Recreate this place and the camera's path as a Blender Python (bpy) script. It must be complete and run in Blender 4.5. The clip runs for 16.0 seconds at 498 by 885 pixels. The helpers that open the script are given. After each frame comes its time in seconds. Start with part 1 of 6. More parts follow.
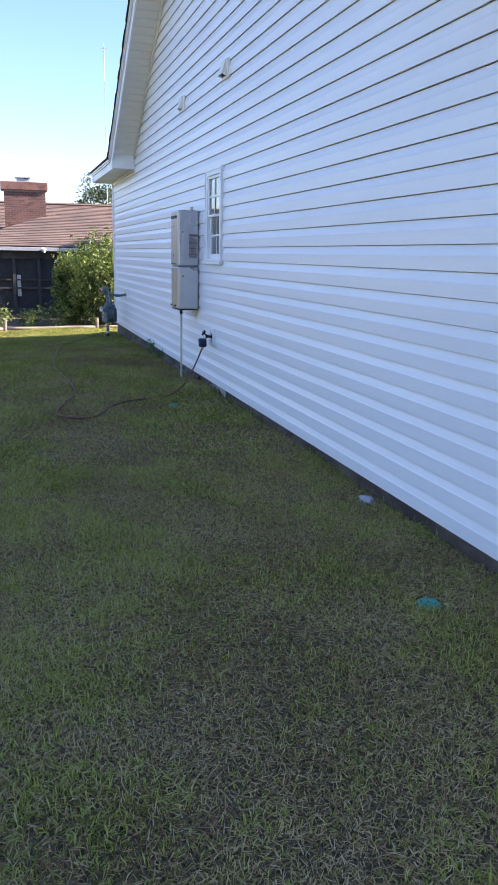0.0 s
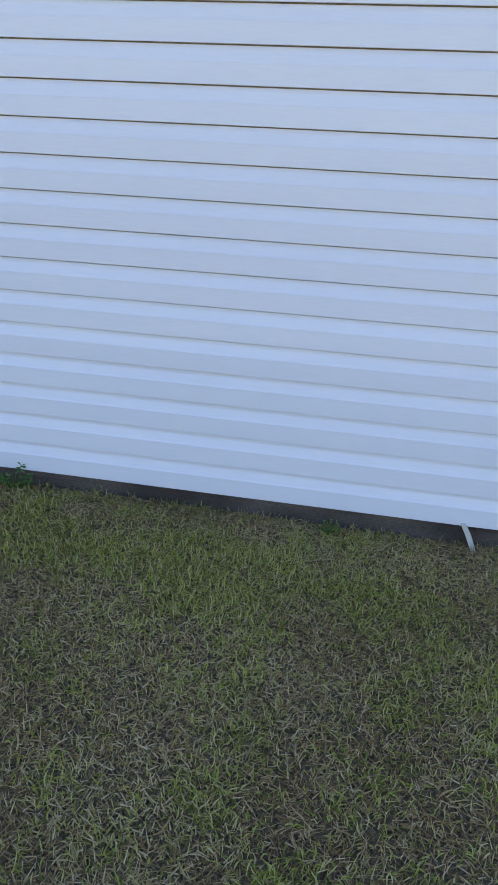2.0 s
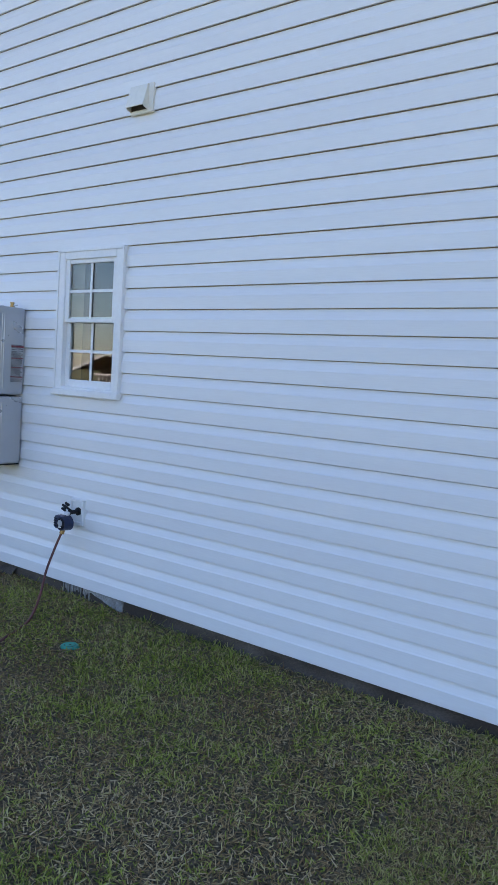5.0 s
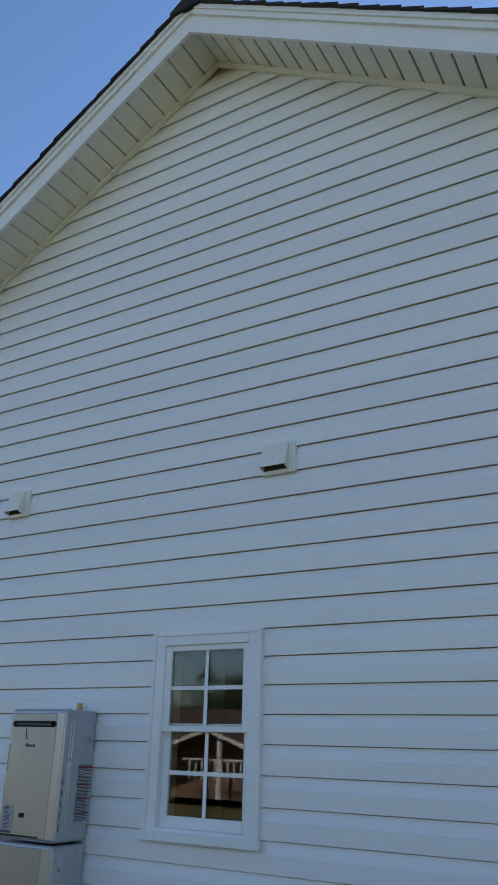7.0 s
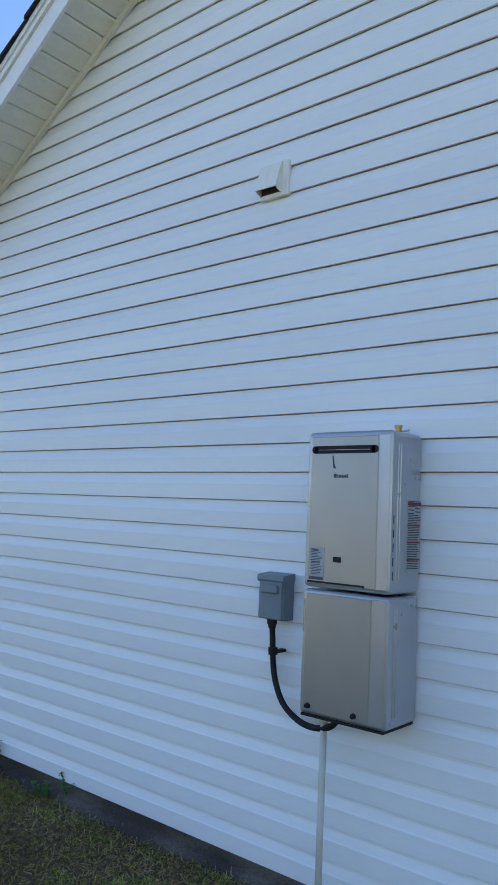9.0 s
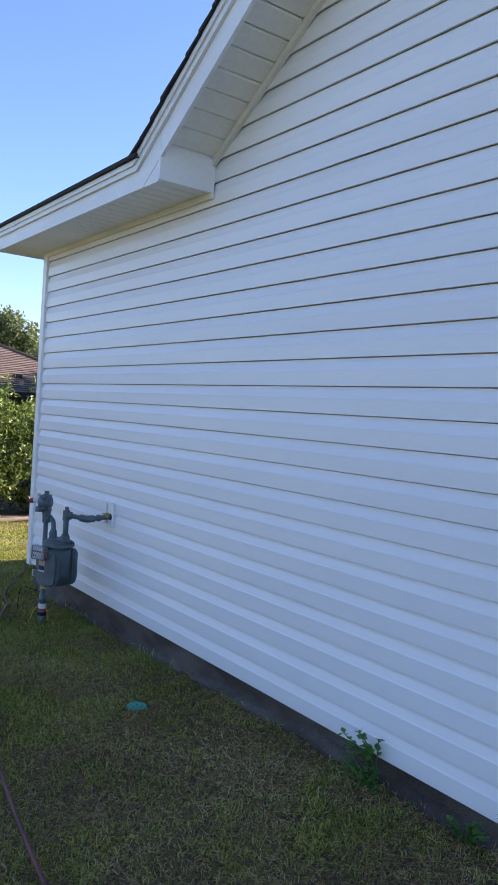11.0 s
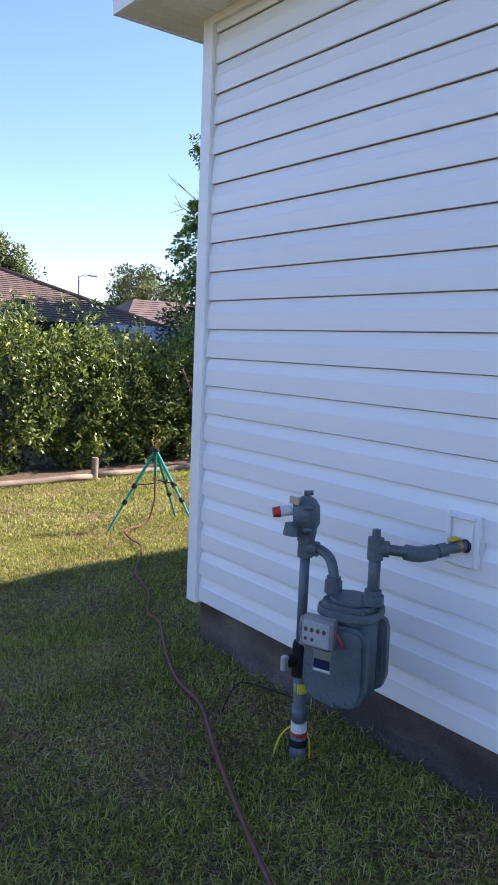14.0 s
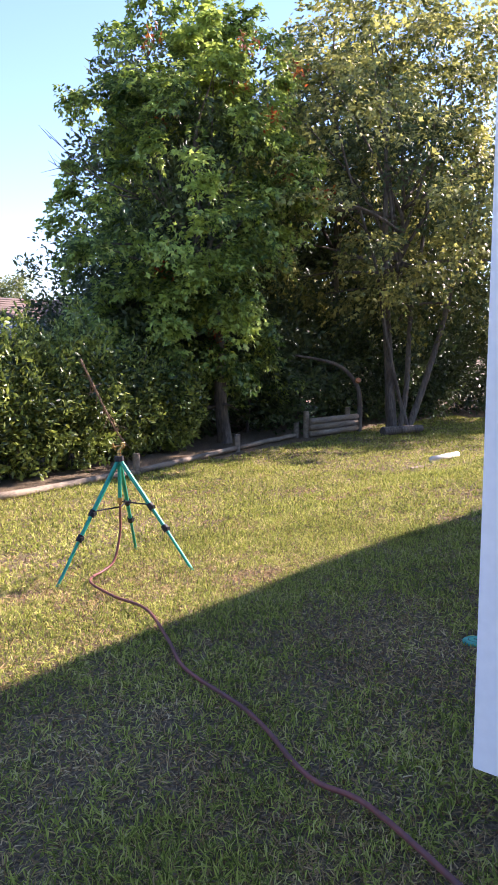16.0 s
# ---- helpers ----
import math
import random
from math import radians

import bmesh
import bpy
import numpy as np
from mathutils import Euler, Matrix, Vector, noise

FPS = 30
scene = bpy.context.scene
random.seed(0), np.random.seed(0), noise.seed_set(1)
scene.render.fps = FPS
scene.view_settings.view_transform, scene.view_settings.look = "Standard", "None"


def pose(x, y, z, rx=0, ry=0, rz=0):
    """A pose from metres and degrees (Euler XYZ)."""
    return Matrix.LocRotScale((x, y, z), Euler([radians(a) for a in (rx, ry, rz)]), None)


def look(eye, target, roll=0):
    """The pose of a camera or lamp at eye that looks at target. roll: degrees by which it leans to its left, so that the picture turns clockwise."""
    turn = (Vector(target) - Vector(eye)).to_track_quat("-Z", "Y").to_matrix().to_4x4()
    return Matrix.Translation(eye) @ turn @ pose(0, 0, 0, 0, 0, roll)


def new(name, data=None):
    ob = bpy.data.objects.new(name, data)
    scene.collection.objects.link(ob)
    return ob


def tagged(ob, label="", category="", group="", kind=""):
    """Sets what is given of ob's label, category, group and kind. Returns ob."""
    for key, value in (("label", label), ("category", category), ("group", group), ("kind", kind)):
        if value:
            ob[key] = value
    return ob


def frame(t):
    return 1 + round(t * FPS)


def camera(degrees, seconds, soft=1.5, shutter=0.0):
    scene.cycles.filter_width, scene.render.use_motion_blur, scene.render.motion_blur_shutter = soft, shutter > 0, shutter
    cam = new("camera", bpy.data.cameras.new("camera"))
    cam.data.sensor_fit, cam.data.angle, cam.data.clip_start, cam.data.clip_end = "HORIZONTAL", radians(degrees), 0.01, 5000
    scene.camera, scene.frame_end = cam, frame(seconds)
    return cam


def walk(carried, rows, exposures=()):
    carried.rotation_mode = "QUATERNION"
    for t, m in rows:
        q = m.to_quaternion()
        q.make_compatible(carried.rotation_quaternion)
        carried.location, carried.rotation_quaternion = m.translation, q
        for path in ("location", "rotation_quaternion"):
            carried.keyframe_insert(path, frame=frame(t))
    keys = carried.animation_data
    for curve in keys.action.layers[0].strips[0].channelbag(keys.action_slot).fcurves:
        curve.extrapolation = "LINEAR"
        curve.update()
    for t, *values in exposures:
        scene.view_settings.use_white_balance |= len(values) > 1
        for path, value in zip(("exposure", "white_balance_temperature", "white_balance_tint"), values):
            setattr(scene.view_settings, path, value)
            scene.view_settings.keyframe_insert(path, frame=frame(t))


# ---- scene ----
cam = camera(36.0, 16.0)
PATH = [
    (0, (-2.071, -7.48, 1.577), (-1.481, -5.628, 1.102), 1.1),
    (0.4, (-2.264, -7.305, 1.48), (-1.205, -5.681, 0.991), 1.2),
    (0.5, (-2.31, -7.243, 1.475), (-1.131, -5.701, 0.992), 2.5),
    (1, (-2.563, -7.024, 1.543), (-0.936, -6.006, 0.981), 2.2),
    (1.5, (-2.819, -6.861, 1.509), (-0.984, -6.373, 0.88), 2.6),
    (2, (-2.808, -6.552, 1.518), (-0.955, -6.225, 0.84), 3.2),
    (2.5, (-2.814, -6.179, 1.535), (-0.943, -5.899, 0.886), 5.1),
    (3, (-2.902, -5.666, 1.605), (-1.082, -5.129, 0.975), 4.3),
    (5.3, (-3.271, -3.218, 1.677), (-1.714, -1.967, 1.563), 3.4),
    (5.5, (-3.301, -3.049, 1.689), (-1.727, -1.816, 1.662), 3.3),
    (6, (-3.257, -2.62, 1.758), (-1.645, -1.459, 1.99), 2.6),
    (6.5, (-3.184, -2.171, 1.799), (-1.564, -1.119, 2.319), 2.3),
    (7, (-3.188, -1.809, 1.894), (-1.594, -0.851, 2.629), 1.5),
    (7.5, (-2.992, -1.465, 1.865), (-1.404, -0.437, 2.513), 2.1),
    (8, (-2.87, -1.099, 1.771), (-1.25, -0.013, 2.217), 2.2),
    (8.5, (-2.812, -0.746, 1.721), (-1.211, 0.42, 2.001), 2.3),
    (9, (-2.644, -0.409, 1.714), (-1.125, 0.879, 1.898), 2.6),
    (9.2, (-2.574, -0.259, 1.721), (-1.098, 1.081, 1.884), 2.7),
    (11.3, (-2.298, 1.771, 1.601), (-1.153, 3.407, 1.496), 3.9),
    (11.5, (-2.284, 1.976, 1.606), (-1.139, 3.61, 1.474), 3.7),
    (12, (-2.194, 2.548, 1.578), (-1.048, 4.176, 1.388), 3.0),
    (12.5, (-2.167, 3.106, 1.554), (-1.021, 4.729, 1.321), 2.5),
    (13, (-2.082, 3.682, 1.501), (-0.928, 5.3, 1.275), 2.3),
    (13.5, (-2.031, 4.245, 1.498), (-0.847, 5.841, 1.262), 2.3),
    (14, (-1.965, 4.821, 1.449), (-0.759, 6.397, 1.201), 2.3),
    (14.5, (-1.874, 5.432, 1.424), (-0.669, 7.01, 1.18), 2.1),
    (14.6, (-1.858, 5.547, 1.416), (-0.655, 7.124, 1.16), 2.6),
    (15, (-1.857, 5.996, 1.377), (-0.594, 7.529, 1.144), 1.5),
    (15.5, (-1.701, 6.594, 1.283), (-0.336, 8.038, 1.055), 0.2),
    (16, (-1.53, 7.165, 1.135), (-0.018, 8.453, 0.902), 0.0),
]
walk(cam, [(t, look(eye, target, roll)) for t, eye, target, roll in PATH],
     [(0, 1.72, 6050, 27), (0.5, 1.82, 6500, 26), (1.5, 1.9, 6650, 26), (2.5, 1.95, 6800, 24), (3, 1.75, 6650, 24), (5.5, 1.75, 6420, 22), (6.5, 1.2, 6370, 19), (7, 0.8, 6300, 15), (7.5, 0.5, 6200, 13), (8, 1.02, 6200, 14), (8.5, 1.38, 6220, 15), (9, 1.48, 6200, 16), (11.5, 1.4, 6050, 26), (12, 1.5, 6200, 27), (13, 1.6, 6050, 28), (14, 1.55, 6050, 29), (15, 1.68, 6100, 32), (15.5, 1.55, 6180, 33), (16, 1.95, 6300, 34)])


# ---- light ----
SX, SY = -1.4, 0.42                     # shadow shift per metre of height
sun_el = math.atan2(1.0, math.hypot(SX, SY))
world = bpy.data.worlds.new("sky_world")
scene.world = world
world.use_nodes = True
wn = world.node_tree.nodes
sky = wn.new("ShaderNodeTexSky")
sky.sky_type = "NISHITA"
sky.sun_disc = False
sky.sun_elevation = sun_el
sky.sun_rotation = math.atan2(-SX, -SY)
sky.air_density, sky.dust_density, sky.ozone_density = 1.15, 0.1, 5.0
world.node_tree.links.new(sky.outputs["Color"], wn["Background"].inputs["Color"])
wn["Background"].inputs["Strength"].default_value = 0.094
sun = new("sun", bpy.data.lights.new("sun", "SUN"))
sun.data.energy, sun.data.angle, sun.data.color = 5.0, radians(0.5), (1.0, 0.91, 0.77)
sun.matrix_world = look((-SX * 20, -SY * 20, 20), (0, 0, 0))

# ---- materials ----
def mat(name, a, b=None, rough=0.6, metal=0.0, scale=8.0, fine=80.0, bump=0.15, depth=0.004, stretch=(1, 1, 1),
        island=0.0, obj=0.0, spec=0.5, translucent=0.0, mix_lo=0.35, mix_hi=0.65):
    """Procedural surface: two colours mixed by a large and a fine noise, with bump and random tints."""
    m = bpy.data.materials.new(name)
    m.use_nodes = True
    nt = m.node_tree
    N, L = nt.nodes, nt.links
    p = N["Principled BSDF"]
    b = b or a
    tc = N.new("ShaderNodeTexCoord")
    mp = N.new("ShaderNodeMapping")
    mp.inputs["Scale"].default_value = stretch
    L.new(tc.outputs["Object"], mp.inputs["Vector"])
    n1 = N.new("ShaderNodeTexNoise")
    n1.inputs["Scale"].default_value, n1.inputs["Detail"].default_value = scale, 5
    n2 = N.new("ShaderNodeTexNoise")
    n2.inputs["Scale"].default_value, n2.inputs["Detail"].default_value = fine, 4
    L.new(mp.outputs[0], n1.inputs["Vector"])
    L.new(mp.outputs[0], n2.inputs["Vector"])
    r1 = N.new("ShaderNodeMapRange")
    r1.inputs[1].default_value, r1.inputs[2].default_value = mix_lo, mix_hi
    L.new(n1.outputs["Fac"], r1.inputs[0])
    mix = N.new("ShaderNodeMix")
    mix.data_type = "RGBA"
    mix.inputs[6].default_value, mix.inputs[7].default_value = (*a, 1), (*b, 1)
    if island or obj:
        src = N.new("ShaderNodeNewGeometry").outputs["Random Per Island"] if island else N.new("ShaderNodeObjectInfo").outputs["Random"]
        ad = N.new("ShaderNodeMath")
        ad.operation = "MULTIPLY_ADD"
        ad.inputs[1].default_value, ad.inputs[2].default_value = island or obj, -(island or obj) / 2
        L.new(src, ad.inputs[0])
        s = N.new("ShaderNodeMath")
        s.operation, s.use_clamp = "ADD", True
        L.new(r1.outputs[0], s.inputs[0])
        L.new(ad.outputs[0], s.inputs[1])
        L.new(s.outputs[0], mix.inputs[0])
    else:
        L.new(r1.outputs[0], mix.inputs[0])
    # fine value grain
    r2 = N.new("ShaderNodeMapRange")
    r2.inputs[1].default_value, r2.inputs[2].default_value = 0.3, 0.7
    r2.inputs[3].default_value, r2.inputs[4].default_value = 1 - bump, 1 + bump * 0.4
    L.new(n2.outputs["Fac"], r2.inputs[0])
    mul = N.new("ShaderNodeVectorMath")
    mul.operation = "SCALE"
    L.new(mix.outputs[2], mul.inputs[0])
    L.new(r2.outputs[0], mul.inputs["Scale"])
    L.new(mul.outputs[0], p.inputs["Base Color"])
    bp = N.new("ShaderNodeBump")
    bp.inputs["Strength"].default_value, bp.inputs["Distance"].default_value = min(1, bump * 3), depth
    L.new(n2.outputs["Fac"], bp.inputs["Height"])
    L.new(bp.outputs[0], p.inputs["Normal"])
    rr = N.new("ShaderNodeMapRange")
    rr.inputs[3].default_value, rr.inputs[4].default_value = max(0.03, rough - 0.08), min(1, rough + 0.08)
    L.new(n1.outputs["Fac"], rr.inputs[0])
    L.new(rr.outputs[0], p.inputs["Roughness"])
    p.inputs["Metallic"].default_value = metal
    p.inputs["Specular IOR Level"].default_value = spec
    if translucent:
        t = N.new("ShaderNodeBsdfTranslucent")
        L.new(mul.outputs[0], t.inputs["Color"])
        ms = N.new("ShaderNodeMixShader")
        ms.inputs[0].default_value = translucent
        L.new(p.outputs[0], ms.inputs[1])
        L.new(t.outputs[0], ms.inputs[2])
        L.new(ms.outputs[0], N["Material Output"].inputs["Surface"])
    return m


VINYL = mat("white_vinyl", (0.85, 0.85, 0.84), (0.80, 0.80, 0.80), 0.36, scale=0.7, fine=40, bump=0.025, depth=0.0008, stretch=(1, 0.3, 4), obj=0.35)
TRIM = mat("white_trim", (0.85, 0.85, 0.84), (0.80, 0.80, 0.79), 0.4, scale=2, fine=40, bump=0.04, depth=0.0008)
SOFFIT = mat("cream_soffit", (0.84, 0.82, 0.74), (0.78, 0.76, 0.68), 0.5, scale=2, fine=40, bump=0.05, depth=0.0008, obj=0.3)
SHINGLE_DARK = mat("charcoal_shingle", (0.018, 0.018, 0.02), (0.035, 0.033, 0.032), 0.9, scale=5, fine=180, bump=0.35, island=0.7)
SHINGLE = mat("brown_shingle", (0.195, 0.135, 0.098), (0.125, 0.09, 0.07), 0.9, scale=0.7, fine=60, bump=0.3, island=0.9)
CONC = mat("dark_concrete", (0.068, 0.050, 0.038), (0.20, 0.163, 0.13), 0.9, scale=2.2, fine=70, bump=0.35, depth=0.006, stretch=(1, 1, 2.5), mix_lo=0.42, mix_hi=0.75)
PLASTER = mat("pale_render", (0.42, 0.42, 0.41), (0.22, 0.21, 0.2), 0.9, scale=14, fine=90, bump=0.3)
STEEL = mat("silver_enamel", (0.47, 0.48, 0.50), (0.42, 0.43, 0.45), 0.3, 0.6, scale=3, fine=200, bump=0.04, depth=0.0003)
CHAMP = mat("champagne_enamel", (0.40, 0.395, 0.378), (0.36, 0.355, 0.34), 0.34, 0.6, scale=3, fine=200, bump=0.04, depth=0.0003)
BLACK = mat("black_plastic", (0.010, 0.010, 0.012), (0.020, 0.020, 0.022), 0.6, spec=0.25, scale=20, bump=0.1, depth=0.0005)
DARKGAP = mat("dark_recess", (0.05, 0.042, 0.036), (0.07, 0.06, 0.05), 0.8)
BRASS = mat("brass", (0.55, 0.36, 0.12), (0.35, 0.22, 0.09), 0.35, 0.9, scale=20, bump=0.15)
GREYBOX = mat("grey_enamel", (0.19, 0.23, 0.26), (0.16, 0.19, 0.22), 0.45, scale=6, fine=150, bump=0.08, depth=0.0004)
METER = mat("blue_grey_paint", (0.115, 0.155, 0.172), (0.08, 0.11, 0.122), 0.45, 0.1, scale=9, fine=120, bump=0.2, depth=0.0015)
PVC = mat("cream_pvc", (0.66, 0.64, 0.56), (0.58, 0.55, 0.46), 0.4, scale=6, bump=0.05, depth=0.0005)
LABEL = mat("label_white", (0.70, 0.71, 0.72), (0.64, 0.65, 0.66), 0.5, bump=0.04, depth=0.0002)
LABEL_GREY = mat("label_grey", (0.42, 0.43, 0.44), (0.36, 0.37, 0.38), 0.5, bump=0.04, depth=0.0002)
INK = mat("label_ink", (0.05, 0.05, 0.055), (0.08, 0.08, 0.09), 0.6, bump=0.04, depth=0.0002)
INKRED = mat("label_red", (0.22, 0.035, 0.045), (0.18, 0.03, 0.04), 0.6, bump=0.04, depth=0.0002)
NAVY = mat("navy_plastic", (0.006, 0.014, 0.05), (0.012, 0.024, 0.075), 0.35, scale=12, bump=0.1, depth=0.0008)
HOSE = mat("maroon_rubber", (0.19, 0.05, 0.038), (0.11, 0.036, 0.03), 0.55, scale=4, fine=60, bump=0.2, depth=0.001)
TEAL = mat("teal_enamel", (0.0, 0.30, 0.20), (0.0, 0.22, 0.16), 0.35, 0.2, scale=9, bump=0.1, depth=0.0005)
TEALDISC = mat("teal_plastic", (0.03, 0.40, 0.27), (0.03, 0.27, 0.19), 0.6, scale=15, bump=0.2, depth=0.001)
RED = mat("red_plastic", (0.55, 0.03, 0.02), (0.42, 0.03, 0.02), 0.4, bump=0.1)
YELLOW = mat("yellow_plastic", (0.75, 0.60, 0.03), (0.65, 0.5, 0.03), 0.4, bump=0.1)
LOG = mat("weathered_log", (0.34, 0.27, 0.18), (0.20, 0.155, 0.105), 0.85, scale=5, fine=50, bump=0.35, depth=0.004, stretch=(0.3, 3, 3), obj=0.4)
BARK = mat("bark", (0.10, 0.08, 0.06), (0.20, 0.165, 0.125), 0.95, scale=5, fine=30, bump=0.5, depth=0.02, stretch=(1, 1, 0.25))
BRICK = mat("red_brick", (0.23, 0.115, 0.085), (0.065, 0.042, 0.036), 0.9, scale=3, fine=60, bump=0.3, obj=1.0)
MORTAR = mat("mortar", (0.36, 0.32, 0.28), (0.28, 0.25, 0.22), 0.95, scale=5, bump=0.25)
WALLFAR = mat("far_wall", (0.30, 0.19, 0.14), (0.24, 0.15, 0.11), 0.9, scale=2, bump=0.2)
DARKWOOD = mat("dark_frame", (0.03, 0.028, 0.027), (0.05, 0.045, 0.04), 0.7, bump=0.15)
SCREEN = mat("porch_screen", (0.02, 0.021, 0.022), (0.035, 0.035, 0.035), 0.8, bump=0.1)
GREYMETAL = mat("grey_metal", (0.5, 0.5, 0.5), (0.42, 0.42, 0.42), 0.45, 0.4, bump=0.1)
# brown put into the board's colour to tint the laps' shadow lines
LAP_SHADE = mat("lap_shade_brown", (0.62, 0.53, 0.41), (0.52, 0.44, 0.33), 0.9, scale=12, fine=80, bump=0.2)
ROOM = mat("room_paint", (0.30, 0.27, 0.24), (0.25, 0.22, 0.2), 0.9, scale=2, bump=0.05)
STONE = mat("pale_stone", (0.5, 0.5, 0.5), (0.38, 0.38, 0.37), 0.9, scale=20, bump=0.3)
GREENPAINT = mat("green_paint", (0.02, 0.42, 0.09), (0.02, 0.34, 0.08), 0.4, bump=0.08)
LEAF_HEDGE = mat("hedge_leaf", (0.035, 0.065, 0.016), (0.33, 0.40, 0.075), 0.38, scale=1.1, fine=20, bump=0.15, island=1.4, translucent=0.28)
LEAF_TREE = mat("tree_leaf", (0.07, 0.135, 0.028), (0.46, 0.58, 0.115), 0.38, scale=0.9, fine=20, bump=0.15, island=1.1, translucent=0.42)
LEAF_OLIVE = mat("olive_leaf", (0.085, 0.115, 0.034), (0.48, 0.47, 0.13), 0.42, scale=0.6, fine=20, bump=0.15, island=1.3, translucent=0.45)
# dark enough to paint in the shade inside and below the crowns
LEAF_DARK = mat("dark_leaf", (0.03, 0.055, 0.02), (0.12, 0.17, 0.05), 0.5, scale=0.5, fine=20, bump=0.15, island=1.0, translucent=0.2)
LEAF_FAR = mat("far_leaf", (0.06, 0.09, 0.03), (0.24, 0.28, 0.09), 0.5, scale=0.5, fine=20, bump=0.15, island=1.2, translucent=0.3)
LEAF_RED = mat("autumn_leaf", (0.42, 0.06, 0.02), (0.35, 0.14, 0.03), 0.5, bump=0.1, island=1.0, translucent=0.3)
TWIG = mat("dead_twig", (0.30, 0.18, 0.10), (0.20, 0.12, 0.07), 0.9, bump=0.2)
WEED = mat("weed_leaf", (0.06, 0.17, 0.03), (0.14, 0.28, 0.05), 0.5, bump=0.1, island=1.0, translucent=0.3)


def ramp_node(N, cols):
    ramp = N.new("ShaderNodeValToRGB")
    cr = ramp.color_ramp
    cr.elements[0].position, cr.elements[0].color = cols[0][0], (*cols[0][1], 1)
    cr.elements[1].position, cr.elements[1].color = cols[-1][0], (*cols[-1][1], 1)
    for pos, c in cols[1:-1]:
        cr.elements.new(pos).color = (*c, 1)
    return ramp


def noise_out(N, L, tc, scale, detail=5):
    n = N.new("ShaderNodeTexNoise")
    n.inputs["Scale"].default_value, n.inputs["Detail"].default_value = scale, detail
    L.new(tc.outputs["Object"], n.inputs["Vector"])
    return n.outputs["Fac"]


def blade_material(name, cols, translucent):
    """Grass blades: each blade takes its own colour, drifting with patches of the turf."""
    m = bpy.data.materials.new(name)
    m.use_nodes = True
    N, L = m.node_tree.nodes, m.node_tree.links
    p = N["Principled BSDF"]
    tc = N.new("ShaderNodeTexCoord")
    ramp = ramp_node(N, cols)
    drift = N.new("ShaderNodeMath")
    drift.operation = "MULTIPLY_ADD"
    drift.inputs[1].default_value, drift.inputs[2].default_value = 0.9, -0.45
    L.new(noise_out(N, L, tc, 1.7, 6), drift.inputs[0])
    add = N.new("ShaderNodeMath")
    add.operation, add.use_clamp = "ADD", True
    L.new(N.new("ShaderNodeNewGeometry").outputs["Random Per Island"], add.inputs[0])
    # brightness put into the colours: blades paler towards the front of the house
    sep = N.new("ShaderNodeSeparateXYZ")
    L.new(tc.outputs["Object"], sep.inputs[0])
    lighter = N.new("ShaderNodeMapRange")
    lighter.inputs[1].default_value, lighter.inputs[2].default_value = -3.0, 3.0
    lighter.inputs[3].default_value, lighter.inputs[4].default_value = 0.18, -0.05
    L.new(sep.outputs["Y"], lighter.inputs[0])
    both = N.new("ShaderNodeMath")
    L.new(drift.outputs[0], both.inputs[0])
    L.new(lighter.outputs[0], both.inputs[1])
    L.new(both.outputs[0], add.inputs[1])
    L.new(add.outputs[0], ramp.inputs[0])
    L.new(ramp.outputs[0], p.inputs["Base Color"])
    p.inputs["Roughness"].default_value, p.inputs["Specular IOR Level"].default_value = 0.75, 0.12
    t = N.new("ShaderNodeBsdfTranslucent")
    L.new(ramp.outputs[0], t.inputs["Color"])
    ms = N.new("ShaderNodeMixShader")
    ms.inputs[0].default_value = translucent
    L.new(p.outputs[0], ms.inputs[1])
    L.new(t.outputs[0], ms.inputs[2])
    L.new(ms.outputs[0], N["Material Output"].inputs["Surface"])
    return m


def soil_material(name):
    """Dark thatchy soil under the blades; beyond them the turf seen from afar."""
    m = bpy.data.materials.new(name)
    m.use_nodes = True
    N, L = m.node_tree.nodes, m.node_tree.links
    p = N["Principled BSDF"]
    tc = N.new("ShaderNodeTexCoord")
    soil = ramp_node(N, [(0.3, (0.055, 0.04, 0.025)), (0.5, (0.15, 0.11, 0.065)), (0.7, (0.27, 0.205, 0.125))])
    turf = ramp_node(N, [(0.35, (0.22, 0.18, 0.095)), (0.5, (0.22, 0.205, 0.085)), (0.65, (0.19, 0.21, 0.07))])
    L.new(noise_out(N, L, tc, 90, 8), soil.inputs[0])
    L.new(noise_out(N, L, tc, 1.3, 8), turf.inputs[0])
    sep = N.new("ShaderNodeSeparateXYZ")
    L.new(tc.outputs["Object"], sep.inputs[0])
    edge = N.new("ShaderNodeMapRange")
    edge.inputs[1].default_value, edge.inputs[2].default_value = -4.6, -4.0
    L.new(sep.outputs["X"], edge.inputs[0])
    mix = N.new("ShaderNodeMix")
    mix.data_type = "RGBA"
    L.new(edge.outputs[0], mix.inputs[0])
    L.new(turf.outputs[0], mix.inputs[6])
    L.new(soil.outputs[0], mix.inputs[7])
    L.new(mix.outputs[2], p.inputs["Base Color"])
    p.inputs["Roughness"].default_value, p.inputs["Specular IOR Level"].default_value = 0.95, 0.2
    b = N.new("ShaderNodeBump")
    b.inputs["Strength"].default_value, b.inputs["Distance"].default_value = 0.9, 0.015
    L.new(noise_out(N, L, tc, 160, 6), b.inputs["Height"])
    L.new(b.outputs[0], p.inputs["Normal"])
    return m


